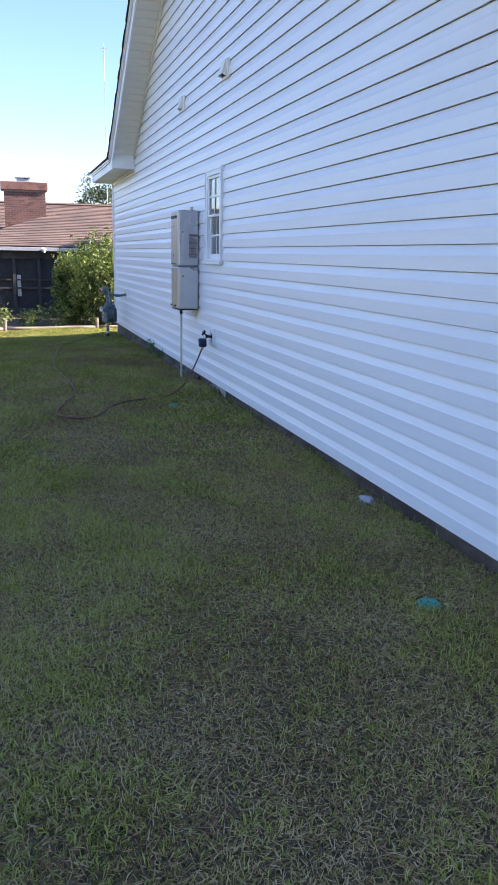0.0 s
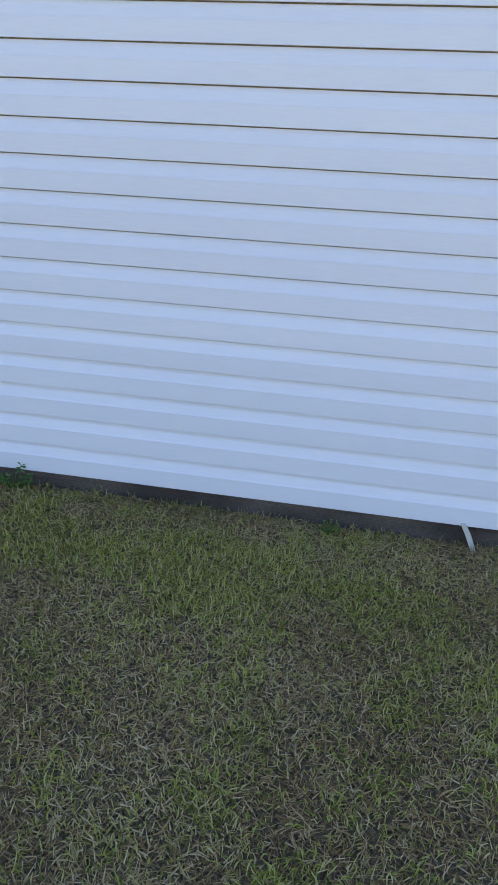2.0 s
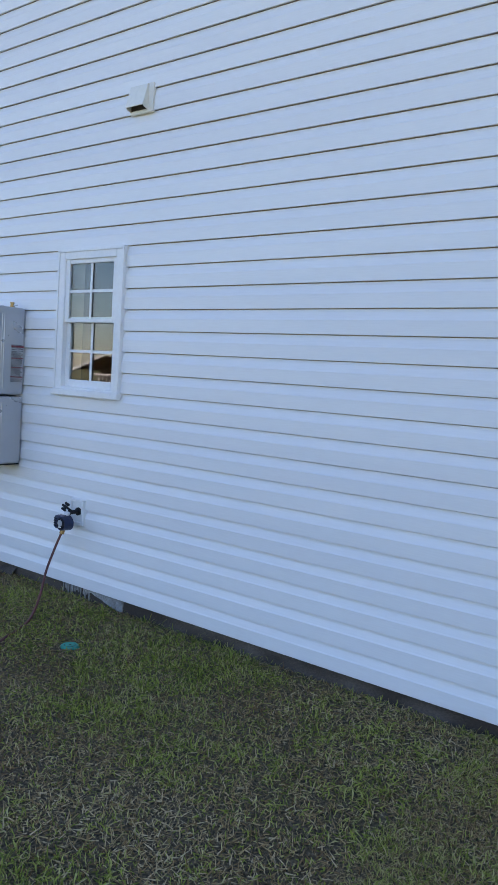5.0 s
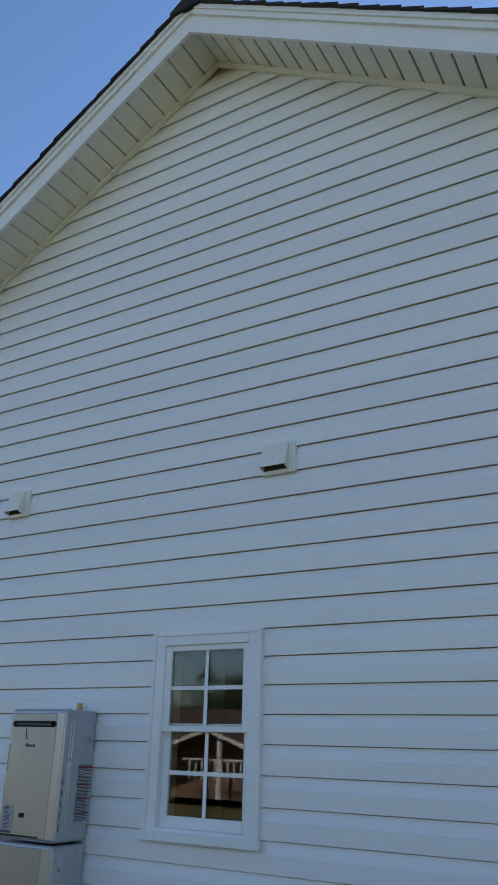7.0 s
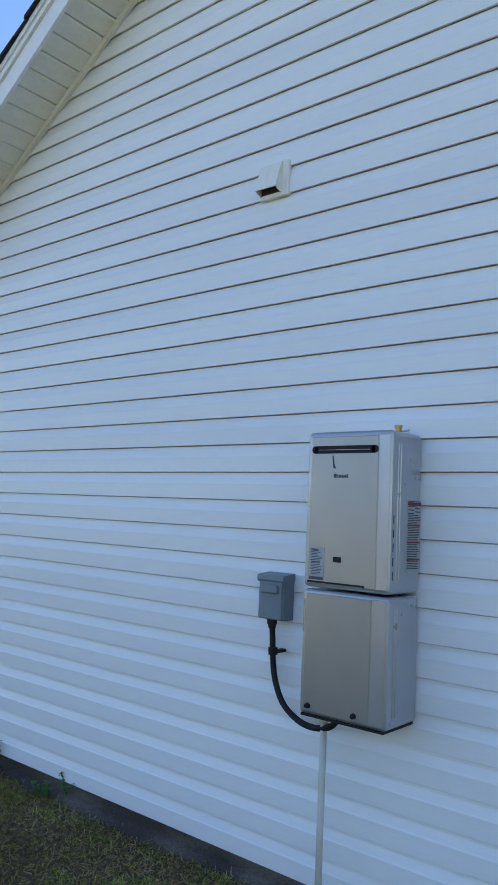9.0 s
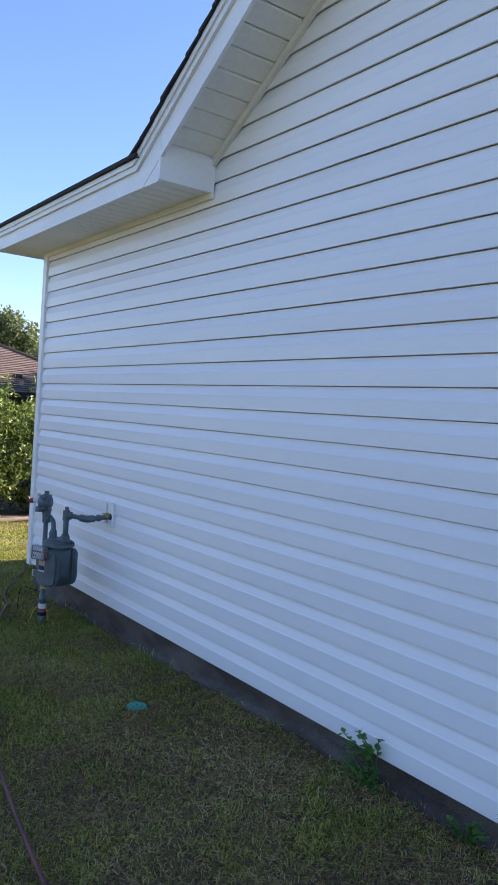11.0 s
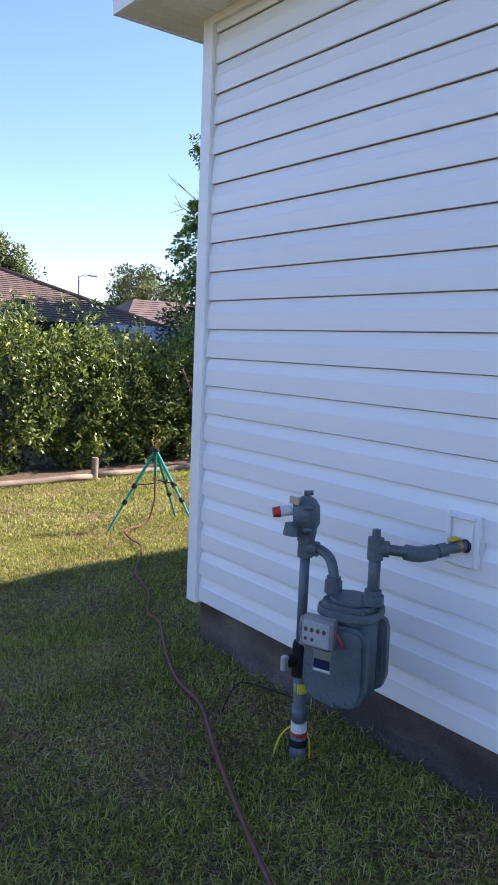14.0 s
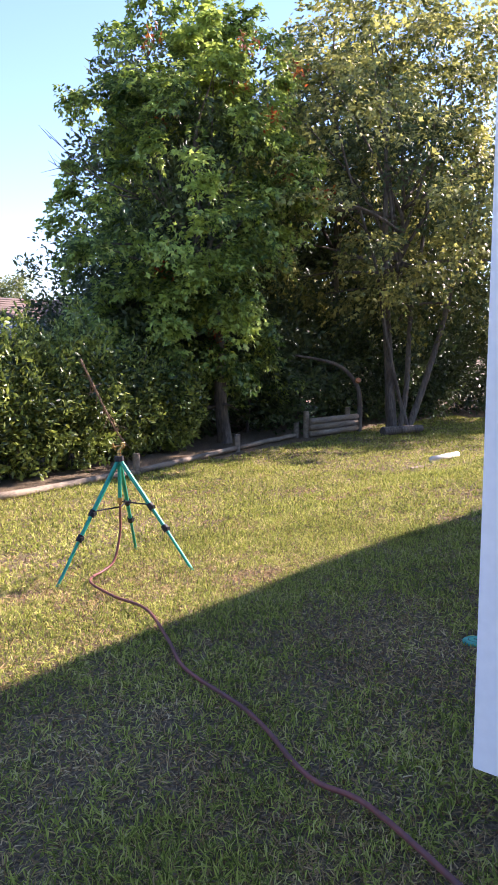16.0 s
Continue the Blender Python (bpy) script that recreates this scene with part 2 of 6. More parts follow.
LAWN = soil_material("lawn_soil")
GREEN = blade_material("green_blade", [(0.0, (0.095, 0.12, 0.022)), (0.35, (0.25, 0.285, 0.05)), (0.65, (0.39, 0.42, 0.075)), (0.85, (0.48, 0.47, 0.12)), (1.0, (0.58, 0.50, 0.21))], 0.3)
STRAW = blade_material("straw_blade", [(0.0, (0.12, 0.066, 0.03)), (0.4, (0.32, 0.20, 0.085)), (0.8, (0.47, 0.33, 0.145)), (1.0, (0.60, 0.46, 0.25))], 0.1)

GLASS = bpy.data.materials.new("window_glass")
GLASS.use_nodes = True
gp = GLASS.node_tree.nodes["Principled BSDF"]
gp.inputs["Transmission Weight"].default_value, gp.inputs["Roughness"].default_value, gp.inputs["IOR"].default_value = 1.0, 0.0, 1.5
gp.inputs["Base Color"].default_value = (0.85, 0.88, 0.86, 1)
CLEAR = bpy.data.materials.new("clear_plastic")
CLEAR.use_nodes = True
gp = CLEAR.node_tree.nodes["Principled BSDF"]
gp.inputs["Transmission Weight"].default_value, gp.inputs["Roughness"].default_value, gp.inputs["IOR"].default_value = 0.9, 0.12, 1.3


# ---- builders ----
def thing(name, label, category, at=(0, 0, 0), group="", kind=""):
    ob = new(name)
    ob.empty_display_size = 0.1
    ob.location = at
    return tagged(ob, label, category, group, kind)


def finish(ob, material, smooth=False):
    ob.data.materials.append(material)
    if smooth:
        for p in ob.data.polygons:
            p.use_smooth = True
    return ob


def part(name, bm, material, parent=None, label="", smooth=False):
    """One mesh object from a bmesh in world coordinates, under a thing or part (parents carry no turn)."""
    me = bpy.data.meshes.new(name)
    bmesh.ops.recalc_face_normals(bm, faces=bm.faces)
    bm.to_mesh(me)
    bm.free()
    ob = new(name, me)
    finish(ob, material, smooth)
    if parent:
        base = parent.matrix_basis.translation.copy()
        up = parent.parent
        while up:
            base += up.matrix_basis.translation
            up = up.parent
        me.transform(Matrix.Translation(-base))
        ob.parent = parent
    if label:
        tagged(ob, label)
    return ob


def B():
    return bmesh.new()


def box(bm, a, b, bevel=0.0, seg=2):
    m = Matrix.LocRotScale([(p + q) / 2 for p, q in zip(a, b)], None, [abs(q - p) for p, q in zip(a, b)])
    r = bmesh.ops.create_cube(bm, size=1, matrix=m)
    if bevel:
        es = list({e for v in r["verts"] for e in v.link_edges})
        bmesh.ops.bevel(bm, geom=es, offset=bevel, segments=seg, affect="EDGES", profile=0.5)
    return bm


def cyl(bm, p, q, r1, r2=None, seg=14):
    p, q = Vector(p), Vector(q)
    d = q - p
    m = Matrix.Translation((p + q) / 2) @ d.to_track_quat("Z", "Y").to_matrix().to_4x4()
    bmesh.ops.create_cone(bm, cap_ends=True, segments=seg, radius1=r1, radius2=r1 if r2 is None else r2, depth=d.length, matrix=m)
    return bm


def smooth_path(pts, n=8):
    """Catmull-Rom through the points."""
    P = [Vector(p) for p in pts]
    P = [P[0] * 2 - P[1]] + P + [P[-1] * 2 - P[-2]]
    out = []
    for i in range(1, len(P) - 2):
        for k in range(n):
            t = k / n
            a, b, c, d = P[i - 1:i + 3]
            out.append(0.5 * (2 * b + (c - a) * t + (2 * a - 5 * b + 4 * c - d) * t * t + (3 * b - a - 3 * c + d) * t ** 3))
    return out + [P[-2]]


def tube(bm, pts, r, seg=10, taper=None):
    pts = [Vector(p) for p in pts]
    rings = []
    side = None
    for i, p in enumerate(pts):
        d = (pts[min(i + 1, len(pts) - 1)] - pts[max(i - 1, 0)]).normalized()
        if side is None:
            side = d.orthogonal().normalized()
        side = (side - d * side.dot(d)).normalized()
        up = d.cross(side)
        rr = r if taper is None else r + (taper - r) * i / (len(pts) - 1)
        rings.append([bm.verts.new(p + (side * math.cos(a) + up * math.sin(a)) * rr) for a in [2 * math.pi * k / seg for k in range(seg)]])
    for a, b in zip(rings, rings[1:]):
        for k in range(seg):
            bm.faces.new((a[k], a[(k + 1) % seg], b[(k + 1) % seg], b[k]))
    bm.faces.new(rings[0][::-1])
    bm.faces.new(rings[-1])
    return bm


def prism(bm, poly, axis, lo, hi):
    """Extrudes a polygon, given in the two other axes in order, from lo to hi along the axis."""
    def v(p, c):
        return bm.verts.new((c, *p) if axis == 0 else (p[0], c, p[1]) if axis == 1 else (*p, c))
    a, b = [v(p, lo) for p in poly], [v(p, hi) for p in poly]
    n = len(poly)
    bm.faces.new(a)
    bm.faces.new(b[::-1])
    for i in range(n):
        bm.faces.new((a[i], b[i], b[(i + 1) % n], a[(i + 1) % n]))
    return bm


def raw(name, verts, faces, material, parent=None, label="", kind="", smooth=False):
    me = bpy.data.meshes.new(name)
    me.from_pydata(verts, [], faces)
    me.update()
    ob = new(name, me)
    finish(ob, material, smooth)
    ob.parent = parent
    if parent:
        me.transform(Matrix.Translation(-parent.matrix_basis.translation))
    return tagged(ob, label, kind=kind)


def lawn_height(x, y):
    """Height of the lawn: nearly level along the wall, falling towards the back fence."""
    fall = np.interp(y, (-7, -3, 1, 4.8, 6.5, 7.7, 8.7, 10.5, 11.1, 14.6, 22, 60), (0.17, 0.15, 0.17, 0.12, 0.05, 0.03, -0.09, -0.26, -0.33, -0.5, -0.5, -0.3))
    ripple = 0.016 * np.sin(1.9 * x + 0.7 * y) * np.cos(1.3 * y - 0.8 * x)
    dip = 0.11 * np.clip(-x, 0, 3.0) * np.interp(y, (6.8, 9.2, 11.5, 14.5), (0, 1, 0.8, 0))
    rise = 0.03 * np.clip(x, 0, 5.0) * np.interp(y, (8, 9.3, 10.8, 11.9), (0, 1, 1, 0))
    return fall + ripple - dip + rise


def ground_z(x, y):
    return float(lawn_height(x, y))


# ---- ground ----
def axis_steps(lo, hi, step):
    far = [3, 8, 18, 40, 100, 300, 1200]
    return [lo - f for f in far[::-1]] + list(np.arange(lo, hi + 1e-6, step)) + [hi + f for f in far]


xs, ys = axis_steps(-6, 18, 0.25), axis_steps(-10, 20, 0.25)
gv = [(x, y, ground_z(x, y)) for y in ys for x in xs]
nx = len(xs)
gf = [(j * nx + i, j * nx + i + 1, (j + 1) * nx + i + 1, (j + 1) * nx + i) for j in range(len(ys) - 1) for i in range(nx - 1)]
ground = raw("ground", gv, gf, LAWN, None, "mown lawn with green turf and brown dry patches", "structure", True)
tagged(ground, category="lawn")

# ---- house ----
ZS, H = 0.25, 0.127                     # bottom edge of the siding, course height
Y0, Y1 = -10.5, 7.735                   # ends of the wall; Y0 is carried on unseen to shade the front lawn
YA, ZA, SLOPE = 0.42, 6.19, 0.655       # gable apex where soffit meets wall
YR0, YR1 = -4.42, 5.26                  # inner ends of the level eave returns
ZE = 2.87                               # soffit of the level eaves


def reach(z):
    """Ends of the wall at the height z."""
    if z <= ZE:
        return Y0, Y1
    d = (ZA - z) / SLOPE
    return max(YR0, YA - d), min(YR1, YA + d)


house = thing("wall_gable", "white vinyl sided gable wall above a dark concrete foundation", "house wall", kind="structure")
WY0, WY1, WZ0, WZ1 = 0.045, 0.575, 1.535, 2.365  # rough opening of the window
bm = B()
prism(bm, [(WY1, ZS + 0.03), (Y1, ZS + 0.03), (Y1, ZE), (YR1, ZE), (YR1, ZA - (YR1 - YA) * SLOPE), (WY1, ZA - (WY1 - YA) * SLOPE)], 0, 0.025, 0.17)
prism(bm, [(Y0, ZS + 0.03), (WY0, ZS + 0.03), (WY0, ZA - (YA - WY0) * SLOPE), (YR0, ZA - (YA - YR0) * SLOPE), (YR0, ZE), (Y0, ZE)], 0, 0.025, 0.17)
prism(bm, [(WY0, ZS + 0.03), (WY1, ZS + 0.03), (WY1, WZ0), (WY0, WZ0)], 0, 0.025, 0.17)
prism(bm, [(WY0, WZ1), (WY1, WZ1), (WY1, ZA - (WY1 - YA) * SLOPE), (YA, ZA), (WY0, ZA - (YA - WY0) * SLOPE)], 0, 0.025, 0.17)
part("sheathing", bm, LAP_SHADE, house, "board behind the lap joints, browned for their shadow lines")


def plank(y_lo, y_hi, y_lo2, y_hi2, z):
    """One dutch-lap course: a flat lower face, a cove that leans back, and an open joint under the next course."""
    prof = [(0.0135, 0.0015), (0.0015, 0.0), (0.0, 0.0015), (0.0, 0.071), (0.0035, 0.078), (0.0122, 0.110), (0.0138, 0.1236), (0.024, 0.1242), (0.024, 0.06)]
    vs, fs = [], []
    for x, dz in prof:
        f = min(1, dz / H)
        vs += [(x, y_lo + (y_lo2 - y_lo) * f, z + dz), (x, y_hi + (y_hi2 - y_hi) * f, z + dz)]
    n = len(prof)
    for i in range(n):
        j = (i + 1) % n
        fs.append((2 * i, 2 * i + 1, 2 * j + 1, 2 * j))
    fs += [tuple(range(0, 2 * n, 2))[::-1], tuple(range(1, 2 * n, 2))]
    return vs, fs


def eave_board(name, poly, x0, x1, material, parent, label=""):
    return part(name, prism(B(), poly, 0, x0, x1), material, parent, label)


# corner posts
for yc, s in ((Y1, 1), (Y0, -1)):
    bm = B()
    prism(bm, [(-0.016, yc), (-0.016, yc + s * 0.082), (0.095, yc + s * 0.082), (0.095, yc + s * 0.062), (0.022, yc + s * 0.062), (0.022, yc)], 2, ZS - 0.012, ZE)
    bmesh.ops.bevel(bm, geom=[e for e in bm.edges if abs(e.verts[0].co.z - e.verts[1].co.z) > 1], offset=0.004, segments=2, affect="EDGES")
    part("corner_post", bm, TRIM, house, "white vinyl corner post")

# foundation
found = thing("foundation", "dark weathered concrete foundation under the siding", "foundation", kind="structure")
bm = B()
box(bm, (0.03, Y0 - 0.02, -0.6), (0.3, Y1 + 0.035, ZS + 0.03), 0.012, 1)
part("foundation_wall", bm, CONC, found)
bm = B()
box(bm, (0.24, Y1 - 0.2, -0.6), (10, Y1 + 0.035, ZS + 0.03), 0.01, 1)
part("foundation_wall", bm, CONC, found)
rnd = random.Random(5)
bm = B()
prof = [(-0.09, 0.262)] + [(-0.105 + 0.02 * rnd.random(), 0.215), (-0.085, 0.16)] + [(0.02 + k * 0.045, 0.165 + 0.02 * rnd.random() + 0.011 * k) for k in range(6)] + [(0.33, 0.262)]
prism(bm, [p for p in prof], 0, 0.022, 0.034)
part("render_patch", bm, PLASTER, found, "pale flaking render patch")
bm = B()
for k in range(14):
    y = 0.22 + k * 0.02 + rnd.random() * 0.008
    box(bm, (0.026, y, 0.262 - 0.05 - 0.06 * rnd.random()), (0.032, y + 0.006 + rnd.random() * 0.008, 0.262))
part("drip_marks", bm, PLASTER, found, "pale vertical drip marks")

# lumpy mortar lip where the foundation meets the soil
vs, fs = [], []
for k in range(221):
    y = 1.0 + k * 0.03
    nz = noise.noise(Vector((0, y * 2.6, 3.0))) + 0.45 * noise.noise(Vector((0, y * 9.0, 7.0)))
    g = ground_z(0, y)
    top = g + 0.045 + 0.045 * nz
    bulge = 0.02 + 0.02 * noise.noise(Vector((4.0, y * 5.0, 0)))
    vs += [(0.045, y, top + 0.012), (0.022 - bulge * 0.3, y, top), (0.01 - bulge, y, top - 0.022), (-0.01 - bulge, y, g - 0.05)]
    if k:
        b = k * 4
        fs += [(b + q - 4, b + q, b + q + 1, b + q - 3) for q in range(3)]
raw("mortar_lip", vs, fs, CONC, found, "lumpy brown mortar edge at the soil", smooth=True)

# other walls, closing the house
shell = thing("wall_rear", "plain white sided house walls", "house wall", kind="structure")
for a, b in (((0.10, Y1 - 0.1, 0.28), (10.0, Y1 + 0.02, ZE)), ((0.17, Y0, 0.1), (10.0, Y0 + 0.12, ZE)), ((9.9, Y0 + 0.12, 0.1), (10.0, Y1 - 0.1, ZE))):
    part("wall_panel", box(B(), a, b), TRIM, shell)
bm = B()
prism(bm, [(YR0, ZE), (YR1, ZE), (YA, ZA)], 0, 9.9, 10.0)
part("wall_panel", bm, TRIM, shell)
# wall of the unseen wing, added for its shadow on the lawn
part("wing_wall", box(B(), (10.0, 2.0, 0.1), (16.0, Y1 + 0.42, ZE)), TRIM, shell)
floor = part("floor", box(B(), (0.3, Y0 + 0.12, 0.2), (9.9, Y1 - 0.1, 0.24)), ROOM)
tagged(floor, "plain indoor floor", "floor", kind="structure")
ceiling = part("ceiling", box(B(), (0.17, Y0 + 0.12, 2.66), (9.9, Y1 - 0.1, 2.72)), ROOM)
tagged(ceiling, "plain indoor ceiling", "ceiling", kind="structure")
inner = part("wall_inner", prism(prism(prism(B(), [(-1.5, 0.24), (-1.4, 0.24), (-1.4, 2.66), (-1.5, 2.66)], 0, 0.17, 3.1),
             [(2.1, 0.24), (2.2, 0.24), (2.2, 2.66), (2.1, 2.66)], 0, 0.17, 3.1), [(-1.4, 0.24), (2.1, 0.24), (2.1, 2.66), (-1.4, 2.66)], 0, 3.0, 3.1), ROOM)
tagged(inner, "plain indoor room walls behind the window", "wall", kind="structure")

# ---- roof and eaves ----
roof = thing("roof", "dark shingled gable roof with white fascia and cream soffit", "roof", kind="structure")
XO = -0.35                              # outer face of the fascia


def rake(dz, y):
    return ZA + dz - SLOPE * abs(y - YA)


for s, yr in ((1, YR1), (-1, YR0)):
    ye = yr + s * 0.21                  # where the rake meets the level eave
    yo = (Y1 + 0.29) if s > 0 else (Y0 - 0.29)
    # fascia with its upper moulding, then shingles: rake and level run
    for nm, lo, hi, x0, x1, m, lab in (("fascia", -0.05, 0.07, XO, XO + 0.02, TRIM, "white aluminium fascia"),
                                       ("fascia_moulding", 0.07, 0.105, XO - 0.018, XO + 0.02, TRIM, "white stepped fascia moulding"),
                                       ("drip_board", 0.105, 0.14, XO - 0.03, XO + 0.02, TRIM, "white drip board")):
        f = 1.0 / math.cos(math.atan(SLOPE))
        zl, zh = ZE - 0.019 + (lo + 0.05) * 0.86, ZE - 0.019 + (hi + 0.05) * 0.86
        def meet(h, zz):
            return YA + s * (ZA + h * f - 0.02 - zz) / SLOPE
        part(nm, prism(B(), [(YA, ZA + lo * f - 0.02), (YA, ZA + hi * f - 0.02), (meet(hi, zh), zh), (meet(lo, zl), zl)], 0, x0, x1), m, roof, lab)
        part(nm, prism(B(), [(meet(lo, zl), zl), (meet(hi, zh), zh), (yo, zh), (yo, zl)], 0, x0, x1), m, roof, lab)
        # along the rear eave
        ya, yb = sorted((yo + s * (XO - x0), yo - s * 0.02))
        part(nm, box(B(), (x1, ya, zl), (10.3, yb, zh)), m, roof, lab)
    # level soffit and its end box
    ya, yb = sorted((yr - s * 0.045, yo - s * 0.02))
    part("soffit_board", box(B(), (XO + 0.02, ya, ZE - 0.012), (0.0, yb, ZE)), SOFFIT, roof)
    ya, yb = sorted((Y1 if s > 0 else Y0, yo - s * 0.02))
    part("soffit_board", box(B(), (0.0, ya, ZE - 0.012), (10.3, yb, ZE)), SOFFIT, roof)
    ya, yb = sorted((yr - s * 0.06, yr - s * 0.045))
    part("return_end", prism(B(), [(ya, ZE - 0.0135), (yb, ZE - 0.0135), (yb, rake(0.012, yb)), (ya, rake(0.012, ya))], 0, XO - 0.001, -0.001), TRIM, roof, "white boxed eave return end")
    yb = yr + s * 0.34
    part("fascia", prism(B(), [(yr - s * 0.042, ZE - 0.02), (yr - s * 0.042, rake(0.05, yr)), (yb, rake(0.05, yb)), (yb, ZE - 0.02)], 0, XO + 0.003, XO + 0.018), TRIM, roof)
    bm = B()
    for k in range(40):
        y = yr + s * (0.04 + 0.1 * k)
        if abs(y) < abs(yo) - 0.05:
            box(bm, (XO + 0.022, y, ZE - 0.014), (-0.002, y + 0.005, ZE - 0.0115))
    part("soffit_ribs", bm, SOFFIT, roof)
    # trim strip under the soffits
    ya, yb = sorted((yr - s * 0.07, Y1 if s > 0 else Y0))
    part("soffit_trim", box(B(), (-0.02, ya, ZE - 0.045), (0.0, yb, ZE - 0.012)), SOFFIT, roof)
    part("soffit_trim", prism(B(), [(YA, rake(-0.055, YA)), (YA, rake(-0.01, YA)), (yr, rake(-0.01, yr)), (yr, rake(-0.055, yr))], 0, -0.022, 0.0), SOFFIT, roof)
    # roof deck and shingle courses
    zt = 0.14 / math.cos(math.atan(SLOPE)) - 0.018
    part("roof_deck", prism(B(), [(YA, ZA + zt - 0.02), (YA, ZA + zt), (ye + s * 0.1, rake(zt, ye + s * 0.1)), (ye + s * 0.1, rake(zt - 0.02, ye + s * 0.1))], 0, XO + 0.03, 10.3), SHINGLE_DARK, roof)
    vs, fs = [], []
    n = int(abs(yr - YA) / 0.115) + 2
    rnd = random.Random(11)
    for k in range(n):
        ya, yb = YA + s * k * 0.115, YA + s * (k + 1.12) * 0.115
        x = XO - 0.045 - 0.008 * rnd.random()
        o = zt + 0.002 + 0.004 * rnd.random()
        b = len(vs)
        vs += [(x, ya, rake(o, ya)), (10.3, ya, rake(o, ya)), (10.3, yb, rake(o + 0.016, yb)), (x, yb, rake(o + 0.016, yb)),
               (x, ya, rake(o - 0.012, ya)), (10.3, ya, rake(o - 0.012, ya)), (10.3, yb, rake(o - 0.008, yb)), (x, yb, rake(o - 0.008, yb))]
        fs += [tuple(b + q for q in f) for f in ((0, 1, 2, 3), (7, 6, 5, 4), (0, 3, 7, 4), (1, 5, 6, 2), (3, 2, 6, 7), (0, 4, 5, 1))]
    raw("shingles", vs, fs, SHINGLE_DARK, roof, "dark charcoal asphalt shingles", "stuff")
    # low hipped roof over the level eave
    ya, yb = sorted((ye - s * 0.05, yo + s * 0.06))
    part("low_roof", prism(B(), [(XO - 0.05, ZE + 0.146), (XO - 0.05, ZE + 0.168), (2.6, ZE + 0.95), (7.5, ZE + 0.95), (10.3, ZE + 0.165), (10.3, ZE + 0.145)], 1, ya, yb), SHINGLE_DARK, roof)
part("ridge_cap", prism(B(), [(YA - 0.13, rake(0.19, YA - 0.13)), (YA, ZA + 0.205), (YA + 0.13, rake(0.19, YA + 0.13)), (YA + 0.13, rake(0.165, YA + 0.13)), (YA - 0.13, rake(0.165, YA - 0.13))], 0, XO - 0.05, 10.3), SHINGLE_DARK, roof)

# unseen wing forward of the rear wall's far end, stepping the lawn shadow outward
part("wing_roof", prism(B(), [(9.55, ZE + 0.0), (9.55, ZE + 0.168), (12.8, ZE + 0.9), (16.4, ZE + 0.168), (16.4, ZE + 0.0)], 1, Y1 - 0.3, Y1 + 0.77), SHINGLE_DARK, roof)

# sloping soffit panels
SP = 0.127 * math.cos(math.atan(SLOPE))
soff = thing("soffit", "cream ribbed vinyl soffit under the rakes", "soffit", kind="structure")
for s, yr in ((1, YR1), (-1, YR0)):
    vs = [(x, y, -SLOPE * s * y + z) for x in (XO + 0.02, 0.0) for y, z in ((0, 0.008), (s * 0.005, 0), (s * (SP - 0.012), 0), (s * (SP - 0.007), 0.008), (s * (SP - 0.007), 0.022), (0, 0.022))]
    fs = [(0, 1, 2, 3, 4, 5), (11, 10, 9, 8, 7, 6)] + [(i, (i + 1) % 6, 6 + (i + 1) % 6, 6 + i) for i in range(6)]
    me = bpy.data.meshes.new("soffit_panel")
    me.from_pydata(vs, [], fs)
    me.materials.append(SOFFIT)
    n = int((abs(yr - YA) - 0.05) / SP)
    for k in range(n):
        ob = new("soffit_panel", me)
        y = YA + s * k * SP
        ob.location = (0, y, rake(-0.012, y))
        ob.parent = soff

# ---- window ----
window = thing("window_1", "white double-hung window with divided panes", "window", (0, 0.31, 1.49), kind="structure")
WB, WT = 1.49, ZS + 17 * H
bm = B()
for a, b in (((-0.018, 0.0, WB), (0.03, 0.07, WT)), ((-0.018, 0.55, WB), (0.03, 0.62, WT)), ((-0.018, 0.07, WT - 0.065), (0.03, 0.55, WT)), ((-0.018, 0.07, WB), (0.03, 0.55, WB + 0.045))):
    box(bm, a, b, 0.004, 1)
part("window_frame", bm, TRIM, window, "white vinyl window casing")
bm = B()
box(bm, (-0.035, -0.006, WB - 0.012), (0.0, 0.632, WB + 0.03), 0.005, 1)
part("window_sill", bm, TRIM, window)
bm = B()
for a, b in (((-0.024, 0.0, WT - 0.018), (-0.018, 0.62, WT)), ((-0.024, -0.0, WB + 0.03), (-0.018, 0.018, WT - 0.018)), ((-0.024, 0.602, WB + 0.03), (-0.018, 0.62, WT - 0.018))):
    box(bm, a, b)
part("channel_trim", bm, TRIM, window)
gy0, gy1, gm = 0.105, 0.515, (WB + WT) / 2 + 0.015
